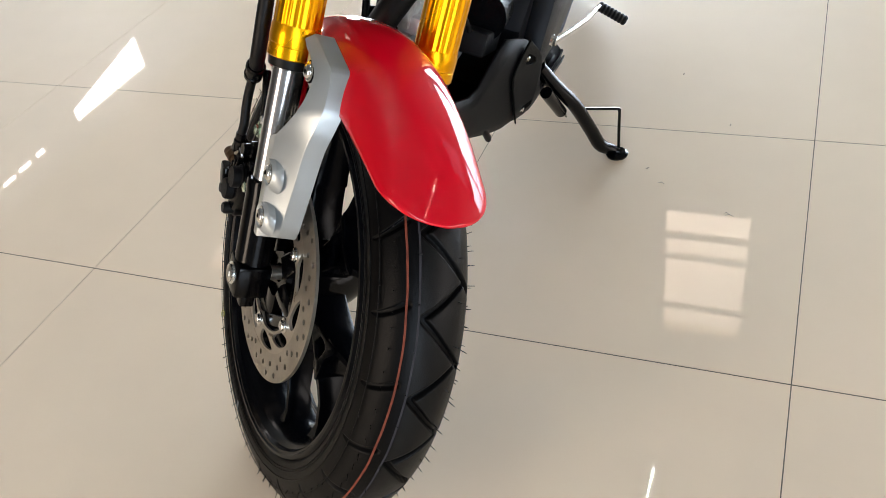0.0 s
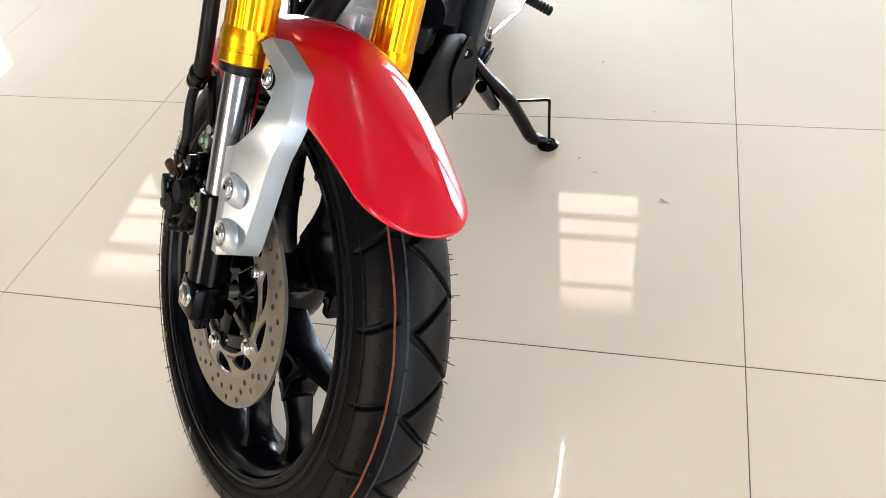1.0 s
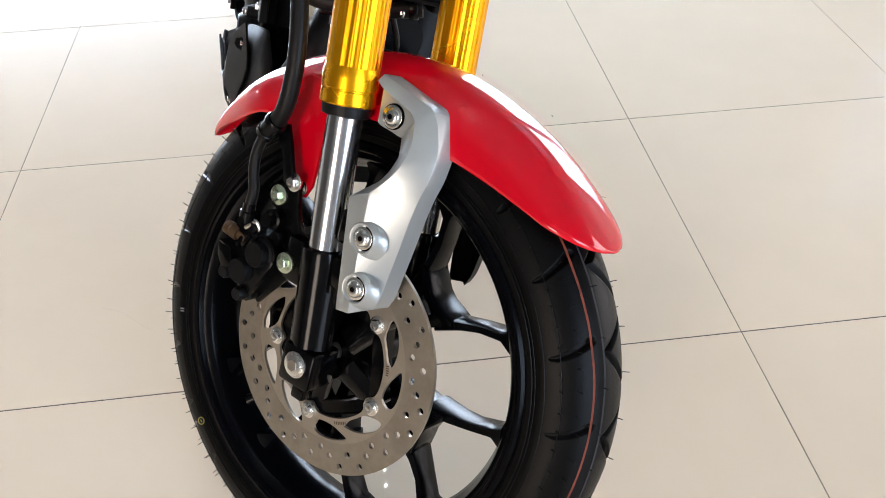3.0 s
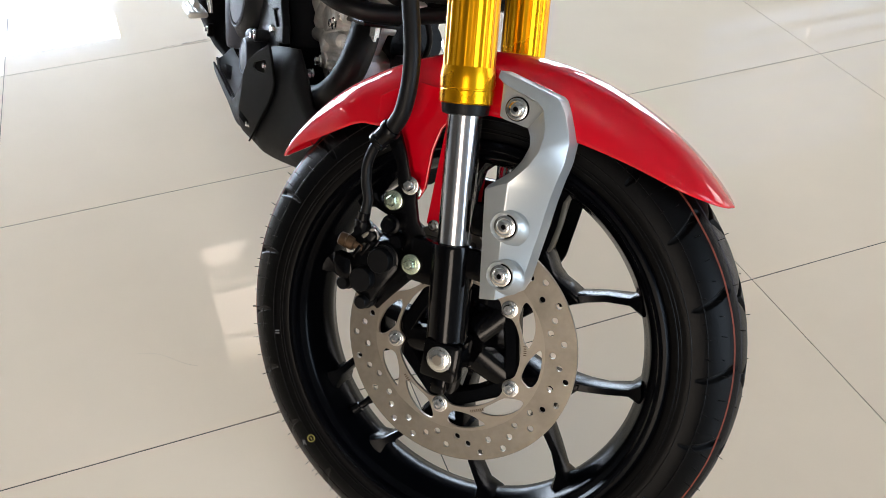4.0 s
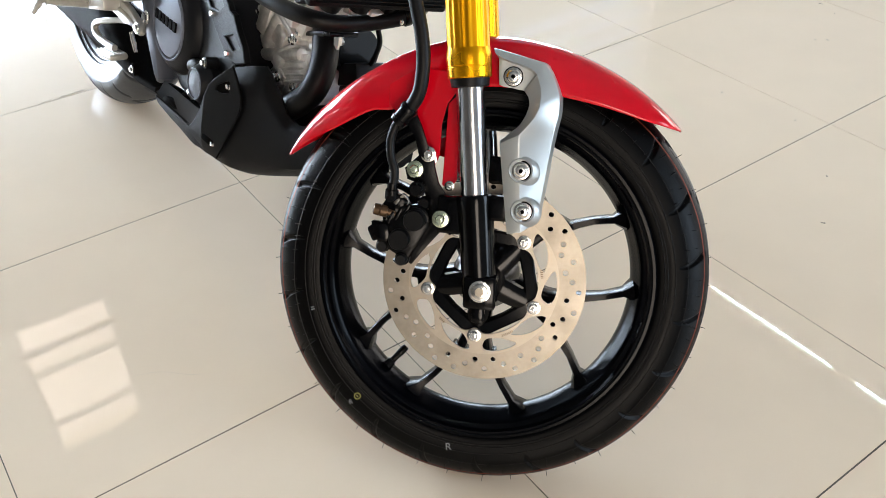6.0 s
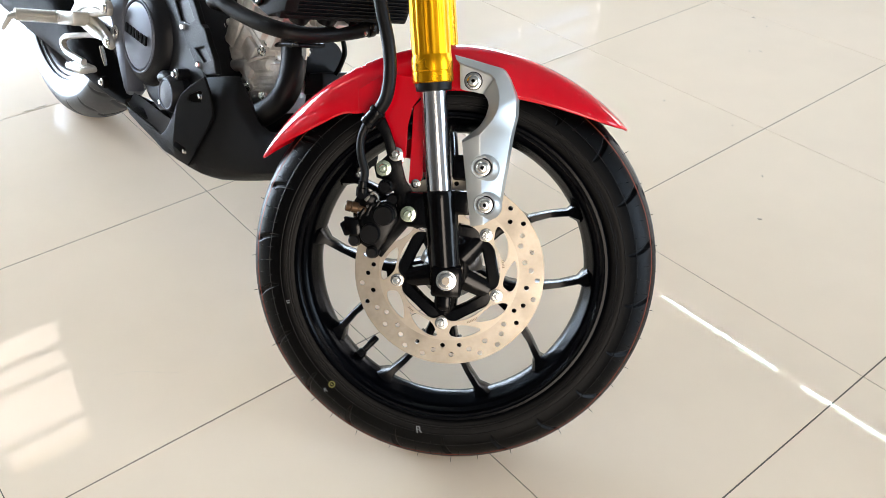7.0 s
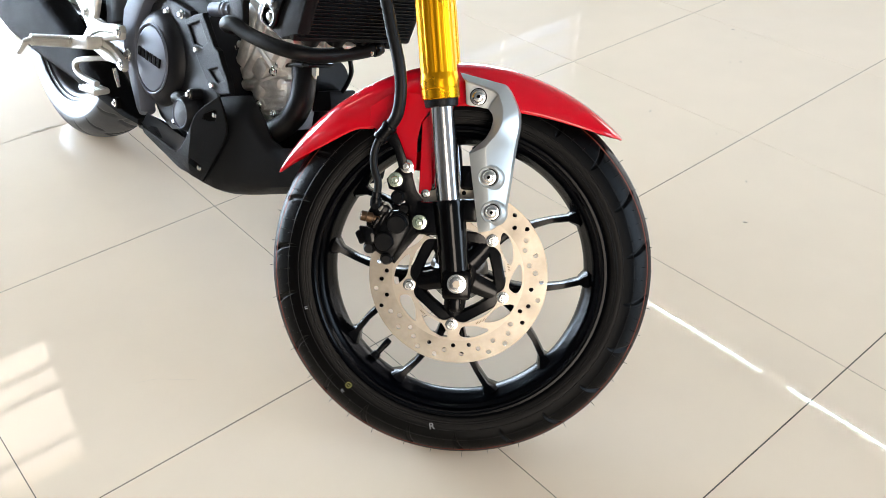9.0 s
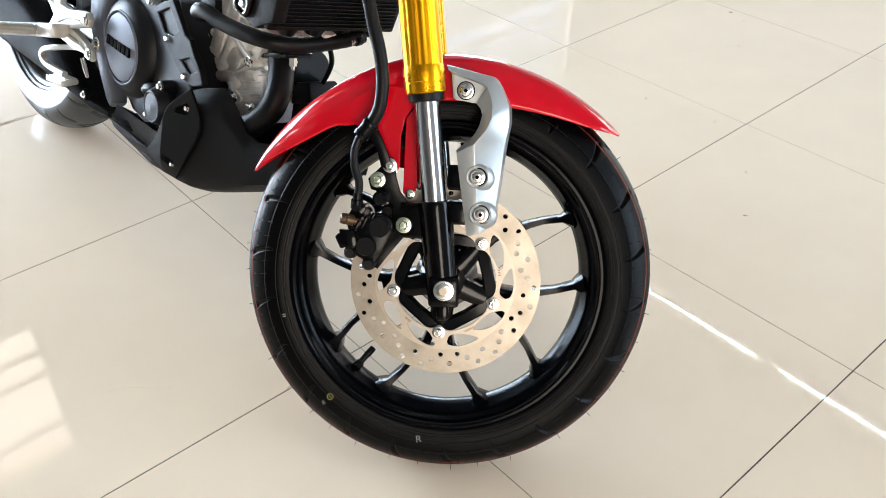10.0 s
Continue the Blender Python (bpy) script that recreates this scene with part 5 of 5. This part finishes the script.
def exhaust():
    line = smooth_path([at(-0.060, -0.030, 0.492), at(-0.0701, -0.034, 0.4744), at(-0.0833, -0.040, 0.4622), at(-0.0944, -0.046, 0.4495), at(-0.1076, -0.056, 0.4278), at(-0.1085, -0.066, 0.4017), at(-0.0872, -0.072, 0.3735), at(-0.0547, -0.074, 0.3488), at(0.02, -0.06, 0.310)])
    pipe = part("exhaust_pipe", tube(bmesh.new(), line, 0.0205, 24), HOSE, bike, "black exhaust pipe curving down in front of the engine", BODY)
    part("flange", block(bmesh.new(), (-0.054, -0.026, -0.004), (0.054, 0.026, 0.004), 0.003, Matrix.Translation(at(-0.062, -0.030, 0.4735)) @ pose(0, 0, 0, 0, -18, 0)), SATIN, pipe, "", BODY)
    for a, u in ((-0.0268, 0.4540), (-0.1004, 0.4800)):
        stud = bmesh.new()
        tube(stud, [at(a, -0.034, u + 0.004), at(a - 0.003, -0.034, u - 0.010), at(a - 0.0032, -0.034, u - 0.0105), at(a - 0.004, -0.034, u - 0.016)], [0.0072, 0.0072, 0.0042, 0.0040], 6)
        part("stud_nut", stud, BOLT, pipe, "", BODY)
    # the muffler along the right flank
    secs = [(0.300, -0.118, 0.238, 0.018, 0.008), (0.345, -0.122, 0.240, 0.026, 0.011), (0.40, -0.125, 0.252, 0.032, 0.021), (0.47, -0.127, 0.266, 0.036, 0.034), (0.59, -0.129, 0.279, 0.038, 0.049),
            (0.68, -0.130, 0.288, 0.040, 0.061), (0.80, -0.132, 0.304, 0.042, 0.080), (0.92, -0.135, 0.322, 0.044, 0.096), (1.03, -0.138, 0.345, 0.044, 0.098), (1.07, -0.140, 0.355, 0.036, 0.082)]
    rows = []
    for a, s, u, hw, hh in secs:
        rows.append([at(a, s + hw * math.copysign(abs(math.cos(t)) ** 0.6, math.cos(t)), u + hh * math.copysign(abs(math.sin(t)) ** 0.6, math.sin(t))) for t in [2 * math.pi * k / 28 for k in range(28)]])
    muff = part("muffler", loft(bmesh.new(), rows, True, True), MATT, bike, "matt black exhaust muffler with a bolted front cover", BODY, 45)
    # black disc for the shade round the muffler's bolt
    part("bolt_recess", rod(bmesh.new(), at(0.354, -0.15, 0.258), at(0.354, -0.1594, 0.258), ((0, 0.012), (1, 0.0115)), 20), SHADE_BLACK, muff, "", BODY)
    screw(muff, "bolt", BOLT, BODY, at(0.354, -0.1590, 0.258), (0, -1, 0), 0.0050, 0.006, 0.0072)
    part("link_pipe", rod(bmesh.new(), at(0.345, -0.100, 0.221), at(0.24, -0.07, 0.225), ((0, 0.017), (1, 0.017)), 18), SATIN, muff, "", BODY)
    return muff


exhaust()


def cooling():
    m = BODY @ Matrix.Translation(at(-0.138, -0.006, 0.545)) @ pose(0, 0, 0, 0, 12, 0)
    core = part("radiator", block(bmesh.new(), (-0.018, -0.120, 0.0), (0.018, 0.120, 0.25), 0.004), PLASTIC, bike, "black radiator with fine horizontal fins", m)
    for k in range(40):
        z = 0.008 + 0.006 * k
        part("fin", block(bmesh.new(), (0.017, -0.112, z), (0.0215, 0.112, z + 0.0016)), HOSE, core, "", m, smooth=False)
    outline = [(-0.1258, 0.5367), (-0.1041, 0.5406), (-0.0763, 0.5475), (-0.0686, 0.5558), (-0.0783, 0.5839), (-0.115, 0.72), (-0.215, 0.74), (-0.1784, 0.6113), (-0.1678, 0.5568)]
    part("shroud", plate(bmesh.new(), flip(outline), [], -0.128, -0.104, 0.004), PLASTIC, core, "black radiator side shroud", BODY, 40)
    panel = [(-0.1071, 0.5460), (-0.0826, 0.5507), (-0.0755, 0.5580), (-0.0839, 0.5853), (-0.122, 0.70), (-0.155, 0.70), (-0.1265, 0.597), (-0.1191, 0.5746), (-0.114, 0.5525)]
    part("gloss_panel", plate(bmesh.new(), flip(panel), [circle(0.0935, 0.5625, 0.0125, 20)], -0.1345, -0.127, 0.0025), BLACK, core, "gloss black end panel", BODY, 25)
    part("bright_edge", tube(bmesh.new(), smooth_path([at(a, -0.1335, u) for a, u in panel[:5]], 5), 0.0012, 6), STEEL, core, "", BODY)
    screw(core, "bolt", BOLT, BODY, at(-0.0935, -0.1285, 0.5625), (0, -1, 0), 0.0062, 0.0055, 0.0098, False)
    for y in (-0.07, -0.02, 0.03, 0.085):
        bm = bmesh.new()
        tube(bm, [(-0.005, y, 0.004), (-0.005, y, -0.014)], [0.020, 0.014], 12)
        part("foot", bm, SATIN, core, "", m)
    line = smooth_path([at(0.062, -0.090, 0.498), at(0.0589, -0.110, 0.5034), at(0.0441, -0.117, 0.5123), at(0.0228, -0.115, 0.5140), at(-0.0069, -0.110, 0.5094), at(-0.0613, -0.100, 0.5081), at(-0.1060, -0.083, 0.5101),
                        at(-0.125, -0.050, 0.5101), at(-0.132, -0.010, 0.515), at(-0.140, 0.030, 0.524), at(-0.145, 0.062, 0.534)])
    hose = part("coolant_hose", tube(bmesh.new(), line, 0.0125, 16), HOSE, bike, "thick black rubber coolant hose with steel clamps", BODY)
    for p, q in ((-4, -2),):
        a, b = line[p], line[q]
        part("clamp", rod(bmesh.new(), a, b, ((0, 0.0140), (0.1, 0.0146), (0.9, 0.0146), (1, 0.0140)), 20), SATIN, hose, "black hose clamp", BODY)
        screw(hose, "bolt", BOLT, BODY, a.lerp(b, 0.5) + Vector((0.006, -0.013, -0.006)), (0.3, -1, 0), 0.0045, 0.005, 0.006)
    part("water_pipe", rod(bmesh.new(), at(0.1317, -0.096, 0.5115), at(0.0700, -0.096, 0.5280), ((0, 0.0125), (0.55, 0.0125), (0.57, 0.0142), (0.63, 0.0142), (0.65, 0.0118), (0.72, 0.0118), (0.74, 0.0142), (0.80, 0.0142), (0.82, 0.0115), (1, 0.0115)), 18), COVER, hose, "", BODY)
    part("pipe_bracket", plate(bmesh.new(), flip([(0.0738, 0.60), (0.0738, 0.5437), (0.0659, 0.5153), (0.0419, 0.5140), (0.0203, 0.5125), (0.0280, 0.548), (0.0230, 0.60)]), [], -0.104, -0.090, 0.003), PLASTIC, hose, "", BODY, 40)
    cable = smooth_path([at(-0.100, 0.030, 0.510), at(-0.100, 0.045, 0.478), at(-0.085, 0.055, 0.452), at(-0.068, 0.060, 0.425), at(-0.06, 0.062, 0.40)])
    part("cable", tube(bmesh.new(), cable, 0.0042, 10), HOSE, bike, "thin black cable", BODY)
    bm = bmesh.new()
    tube(bm, [at(0.020, 0.060, 0.425), at(-0.030, 0.062, 0.432)], [0.040, 0.040], 28)
    horn = part("horn", bm, SATIN, bike, "round black horn behind the mudguard", BODY)
    part("horn_bracket", block(bmesh.new(), (-0.048, -0.03, -0.018), (0.048, 0.03, 0.018), 0.005, Matrix.Translation(at(-0.032, 0.060, 0.396)) @ pose(0, 0, 0, 0, -22, 0)), PLASTIC, horn, "", BODY)
    return core


cooling()


def right_footrest():
    line = [(0.562, 0.520), (0.480, 0.520), (0.4507, 0.4378), (0.4585, 0.3990), (0.4188, 0.4000), (0.3700, 0.4130), (0.3452, 0.4163), (0.3360, 0.4050), (0.3389, 0.3908), (0.3700, 0.3800), (0.4018, 0.3687), (0.3782, 0.3670), (0.3582, 0.3625),
            (0.3380, 0.3580), (0.3200, 0.3496), (0.3160, 0.3400), (0.3220, 0.3326), (0.3545, 0.3373), (0.3968, 0.3311), (0.4507, 0.3332), (0.4965, 0.3286), (0.5082, 0.3487), (0.4905, 0.3705), (0.5126, 0.3864), (0.5531, 0.4099)]
    hanger = part("footrest_hanger", plate(bmesh.new(), flip(line), [], -0.166, -0.152, 0.005), PALE, bike, "pale cast aluminium footrest hanger", BODY, 40)
    for a, u in ((0.3461, 0.4031), (0.3252, 0.3458), (0.4960, 0.398)):
        screw(hanger, "bolt", BOLT, BODY, at(a, -0.166, u), (0, -1, 0), 0.007, 0.006, 0.0105, False)
    part("rib", tube(bmesh.new(), smooth_path([at(0.470, -0.166, 0.340), at(0.425, -0.168, 0.350), at(0.375, -0.168, 0.352), at(0.335, -0.166, 0.345)]), 0.0045, 8), PALE, hanger, "", BODY)
    part("rib", tube(bmesh.new(), smooth_path([at(0.470, -0.166, 0.362), at(0.425, -0.168, 0.385), at(0.375, -0.168, 0.397), at(0.345, -0.166, 0.403)]), 0.0045, 8), PALE, hanger, "", BODY)
    part("pivot", block(bmesh.new(), (-0.046, -0.018, -0.013), (0.046, 0.018, 0.013), 0.005, Matrix.Translation(at(0.456, -0.180, 0.349)) @ pose(0, 0, 0, 0, -16, 0)), PALE, hanger, "", BODY)
    screw(hanger, "bolt", BOLT, BODY, at(0.4792, -0.198, 0.3451), (0.1, -1, 0), 0.007, 0.005, 0.0, False)
    peg = bmesh.new()
    p0, p1 = at(0.4888, -0.190, 0.340), at(0.497, -0.272, 0.340)
    for lane in range(10):
        swing = 2 * math.pi * lane / 10
        side = Vector((math.cos(swing), 0, math.sin(swing)))
        for k in range(18):
            c = p0.lerp(p1, (k + 0.5) / 18) + side * 0.0086
            tube(peg, [c, c + side * 0.0036], [0.0025, 0.0014], 4)
    tube(peg, [p0, p0.lerp(p1, 0.5), p1], [0.0098, 0.0098, 0.0098], 14)
    foot = part("footrest", peg, PALE, bike, "ribbed bare metal rider footrest", BODY, 20)
    part("bank_stud", tube(bmesh.new(), [p1 + Vector((0, 0.006, 0)), at(0.504, -0.278, 0.334), at(0.530, -0.282, 0.302)], [0.008, 0.0065, 0.0045], 10), PALE, foot, "", BODY)
    arm = smooth_path([at(0.360, -0.140, 0.343), at(0.420, -0.155, 0.328), at(0.4743, -0.170, 0.3088), at(0.506, -0.175, 0.294), at(0.508, -0.176, 0.279), at(0.480, -0.175, 0.272), at(0.410, -0.173, 0.278)])
    pedal = part("brake_pedal", bar(bmesh.new(), arm, [0.0105] * len(arm), [0.011] * len(arm)), PALE, bike, "bent bare metal rear brake pedal", BODY)
    pm = Matrix.Translation(at(0.424, -0.172, 0.262)) @ pose(0, 0, 0, 8, -10, 0)
    part("pedal_pad", block(bmesh.new(), (-0.038, -0.018, -0.006), (0.038, 0.018, 0.006), 0.005, pm), PALE, pedal, "", BODY)
    bm = bmesh.new()
    for i in range(12):
        for j in range(5):
            c = pm @ Vector((-0.034 + 0.0062 * i, -0.0135 + 0.0067 * j, 0.0055))
            tube(bm, [c, c + Vector((0, 0, 0.0014))], [0.0026, 0.0014], 4)
    tagged(part("pad_knurl", bm, PALE, pedal, "", BODY), kind="stuff")
    part("return_spring", rod(bmesh.new(), at(0.352, -0.166, 0.330), at(0.340, -0.160, 0.296), ((0, 0.004), (0.5, 0.0045), (1, 0.003)), 10), BOLT, pedal, "", BODY)
    return hanger


right_footrest()


def frame_side():
    """The frame's side plate behind the engine, a tapering blade."""
    line = [(0.290, 0.560), (0.298, 0.490), (0.318, 0.466), (0.340, 0.420), (0.342, 0.390), (0.327, 0.340), (0.310, 0.300), (0.292, 0.262), (0.300, 0.252), (0.316, 0.262), (0.345, 0.296), (0.376, 0.340), (0.400, 0.386), (0.400, 0.434), (0.372, 0.480), (0.360, 0.560)]
    blade = part("frame_plate", plate(bmesh.new(), flip(line), [], -0.136, -0.100, 0.008), COVER, bike, "satin dark grey frame plate behind the engine", BODY, 40)
    screw(blade, "bolt", BOLT, BODY, at(0.356, -0.136, 0.356), (0, -1, 0), 0.0085, 0.010, 0.0125)
    part("frame_plate", plate(bmesh.new(), flip(line), [], 0.112, 0.146, 0.008), COVER, bike, "satin dark grey frame plate behind the engine", BODY, 40)
    arm = bmesh.new()
    for s in (-0.085, 0.100):
        tube(arm, [at(0.33, s, 0.345), at(0.50, s, 0.335), at(0.85, s * 1.03, 0.318), at(0.88, s * 1.03, 0.317)], [0.030, 0.027, 0.024, 0.018], 14)
    tube(arm, [at(0.42, -0.095, 0.34), at(0.42, 0.095, 0.34)], 0.03, 14)
    part("swingarm", arm, SATIN, bike, "black steel swingarm", BODY)
    return blade


frame_side()

# rear wheel
REAR = BODY @ Matrix.Translation(at(0.852, 0.004, 0.3140))
# the rear tyre's pale rubber carries the daylight on its sidewall
tyre(REAR, 0.3115, 0.068, 0.2195, 22, "black rubber rear tyre with slanted tread grooves", 4, DAYLIT_TYRE)
# rear rim in the lightened black, for the daylight reflected along its edge
rear_rim = rim(REAR, 0.222, 0.0570, "satin black cast alloy rear wheel", SHEEN_BLACK)
for k in range(5):
    y_spoke(10 + 72 * k, rear_rim, REAR, SATIN, 0.1985)
bm = bmesh.new()
revolve(bm, [(-0.070, 0.010), (-0.070, 0.030), (-0.03, 0.05), (0.03, 0.05), (0.075, 0.035), (0.075, 0.010)], 32, True)
part("hub", bm, SATIN, rear_rim, "", REAR)
part("rear_disc", plate(bmesh.new(), circle(0, 0, 0.110, 96), [circle(0, 0, 0.055, 64)], -0.082, -0.078), STEEL, rear_rim, "steel rear brake disc", REAR)


def side_stand():
    line = smooth_path([at(0.120, 0.145, 0.285), at(0.138, 0.178, 0.248), at(0.160, 0.218, 0.208), at(0.188, 0.256, 0.150), at(0.202, 0.281, 0.1145), at(0.215, 0.3060, 0.1035), at(0.2155, 0.3190, 0.1030)])
    stand = part("side_stand", tube(bmesh.new(), line, [0.0125] * 26 + [0.0118 - 0.0006 * k for k in range(len(line) - 26)], 14), BLACK, bike, "folded-out black side stand with a wire hoop", BODY)
    part("foot_plate", tube(bmesh.new(), [(-0.341, 0.502, 0.0), (-0.341, 0.502, 0.004), (-0.341, 0.502, 0.009)], [0.020, 0.021, 0.015], 18), BLACK, stand, "", Matrix())
    hoop = smooth_path([at(0.182, 0.226, 0.190), at(0.205, 0.258, 0.187), at(0.2265, 0.2890, 0.1845), at(0.2290, 0.2945, 0.178), at(0.2270, 0.302, 0.150), at(0.2210, 0.3165, 0.101)], 4)
    part("hoop", tube(bmesh.new(), hoop, 0.0028, 8), BLACK, stand, "thin wire hoop", BODY)
    part("stand_bracket", block(bmesh.new(), at(0.150, 0.095, 0.245), at(0.095, 0.150, 0.300), 0.006), BLACK, stand, "", BODY)
    part("spring", rod(bmesh.new(), at(0.080, 0.172, 0.268), at(0.142, 0.200, 0.198), ((0, 0.0105), (0.97, 0.0105), (1, 0.008)), 14), BLACK, stand, "", BODY)
    part("spring_hook", rod(bmesh.new(), at(0.140, 0.199, 0.200), at(0.158, 0.208, 0.182), ((0, 0.0035), (1, 0.003)), 8), BOLT, stand, "", BODY)
    return stand


side_stand()


def left_controls():
    rod_line = [at(0.060, 0.165, 0.372), at(0.180, 0.195, 0.362), at(0.305, 0.198, 0.326)]
    lever = part("gear_lever", tube(bmesh.new(), rod_line, 0.0042, 8), BOLT, bike, "bare metal gear lever with a black rubber tip", BODY)
    p0, p1 = at(0.318, 0.196, 0.320), at(0.325, 0.250, 0.303)
    part("rubber_tip", tube(bmesh.new(), [p0.lerp(p1, k / 16) for k in range(17)], [0.0098 if k % 2 else 0.0082 for k in range(17)], 12), HOSE, lever, "ribbed black rubber", BODY)
    screw(lever, "bolt", BOLT, BODY, at(0.068, 0.160, 0.372), (0, 1, 0), 0.008, 0.010, 0.010)
    bm = plate(bmesh.new(), flip([(0.06, 0.30), (0.20, 0.28), (0.33, 0.33), (0.31, 0.43), (0.17, 0.48), (0.09, 0.42)]), [], 0.112, 0.150, 0.010)
    part("left_engine_cover", bm, CASE, bike, "dark grey left engine cover", BODY, 40)
    return lever


left_controls()

# ---- crumbs of dirt on the floor ----
bm = bmesh.new()
rng = random.Random(11)
for x, y in ((-0.266, 0.817), (-0.151, 0.632), (-0.278, 0.467), (0.519, 0.248), (1.175, 0.428), (1.148, 0.364), (0.955, 0.291), (0.98, 0.27), (0.407, -0.125), (0.258, -0.22), (0.55, 0.058)):
    block(bm, (-rng.uniform(0.0015, 0.0045), -0.0012, 0), (rng.uniform(0.0015, 0.0045), 0.0012, rng.uniform(0.0006, 0.0014)), 0, pose(x, y, 0, 0, 0, rng.uniform(0, 180)))
tagged(part("floor_crumbs", bm, CRUMB, None, "", None, smooth=False), "scattered brown crumbs of dirt on the tiled floor", "dirt", kind="stuff")

def floor_marks():
    """Dark scuffs along a joint behind the motorcycle, and one fine scratch."""
    bm = bmesh.new()
    rng = random.Random(23)
    for k in range(10):
        x, y = rng.uniform(-0.835, -0.735), 1.204 + rng.uniform(0.0, 0.007)
        w = rng.uniform(0.003, 0.010)
        tube(bm, smooth_path([(x - w, y - 0.002, 0.0002), (x, y + rng.uniform(-0.002, 0.003), 0.0004), (x + w, y + 0.003, 0.0002)], 3), [0.0002] + [0.0004] * 5 + [0.0002], 5)
    for x, y, w in ((-0.121, 0.352, 0.007), (-0.126, 0.357, 0.004), (-0.246, 0.425, 0.006), (1.175, 0.431, 0.009)):
        tube(bm, [(x - w, y, 0.0002), (x, y + 0.003, 0.0004), (x + w, y - 0.001, 0.0002)], [0.0004, 0.0009, 0.0003], 5)
    tagged(part("floor_scuffs", bm, CRUMB, None, "", None), "small dark scuffs on the cream floor tiles", "scuff marks", kind="stuff")
    line = smooth_path([(-0.980, 0.192, 0.0002), (-0.945, 0.176, 0.0003), (-0.910, 0.143, 0.0002), (-0.893, 0.132, 0.0001)], 5)
    tagged(part("floor_scratch", tube(bmesh.new(), line, 0.00013, 5), SCRATCH, None, "", None), "fine brown scratch on a cream floor tile", "scratch", kind="stuff")


floor_marks()

# ---- floor tiles ----
TS = 0.6
tile_bm = block(bmesh.new(), (0.0008, 0.0013, -0.012), (TS - 0.0008, TS - 0.0013, 0.0))
first = None
for i in range(round(SIDE / TS), round(EAST / TS)):
    for j in range(round(SOUTH / TS), round(BACK / TS)):
        if first is None:
            first = part("tile", tile_bm, TILE, floor, "", pose(i * TS, j * TS, 0), smooth=False)
        else:
            ob = new("tile", first.data)
            hang(ob, floor, pose(i * TS, j * TS, 0))
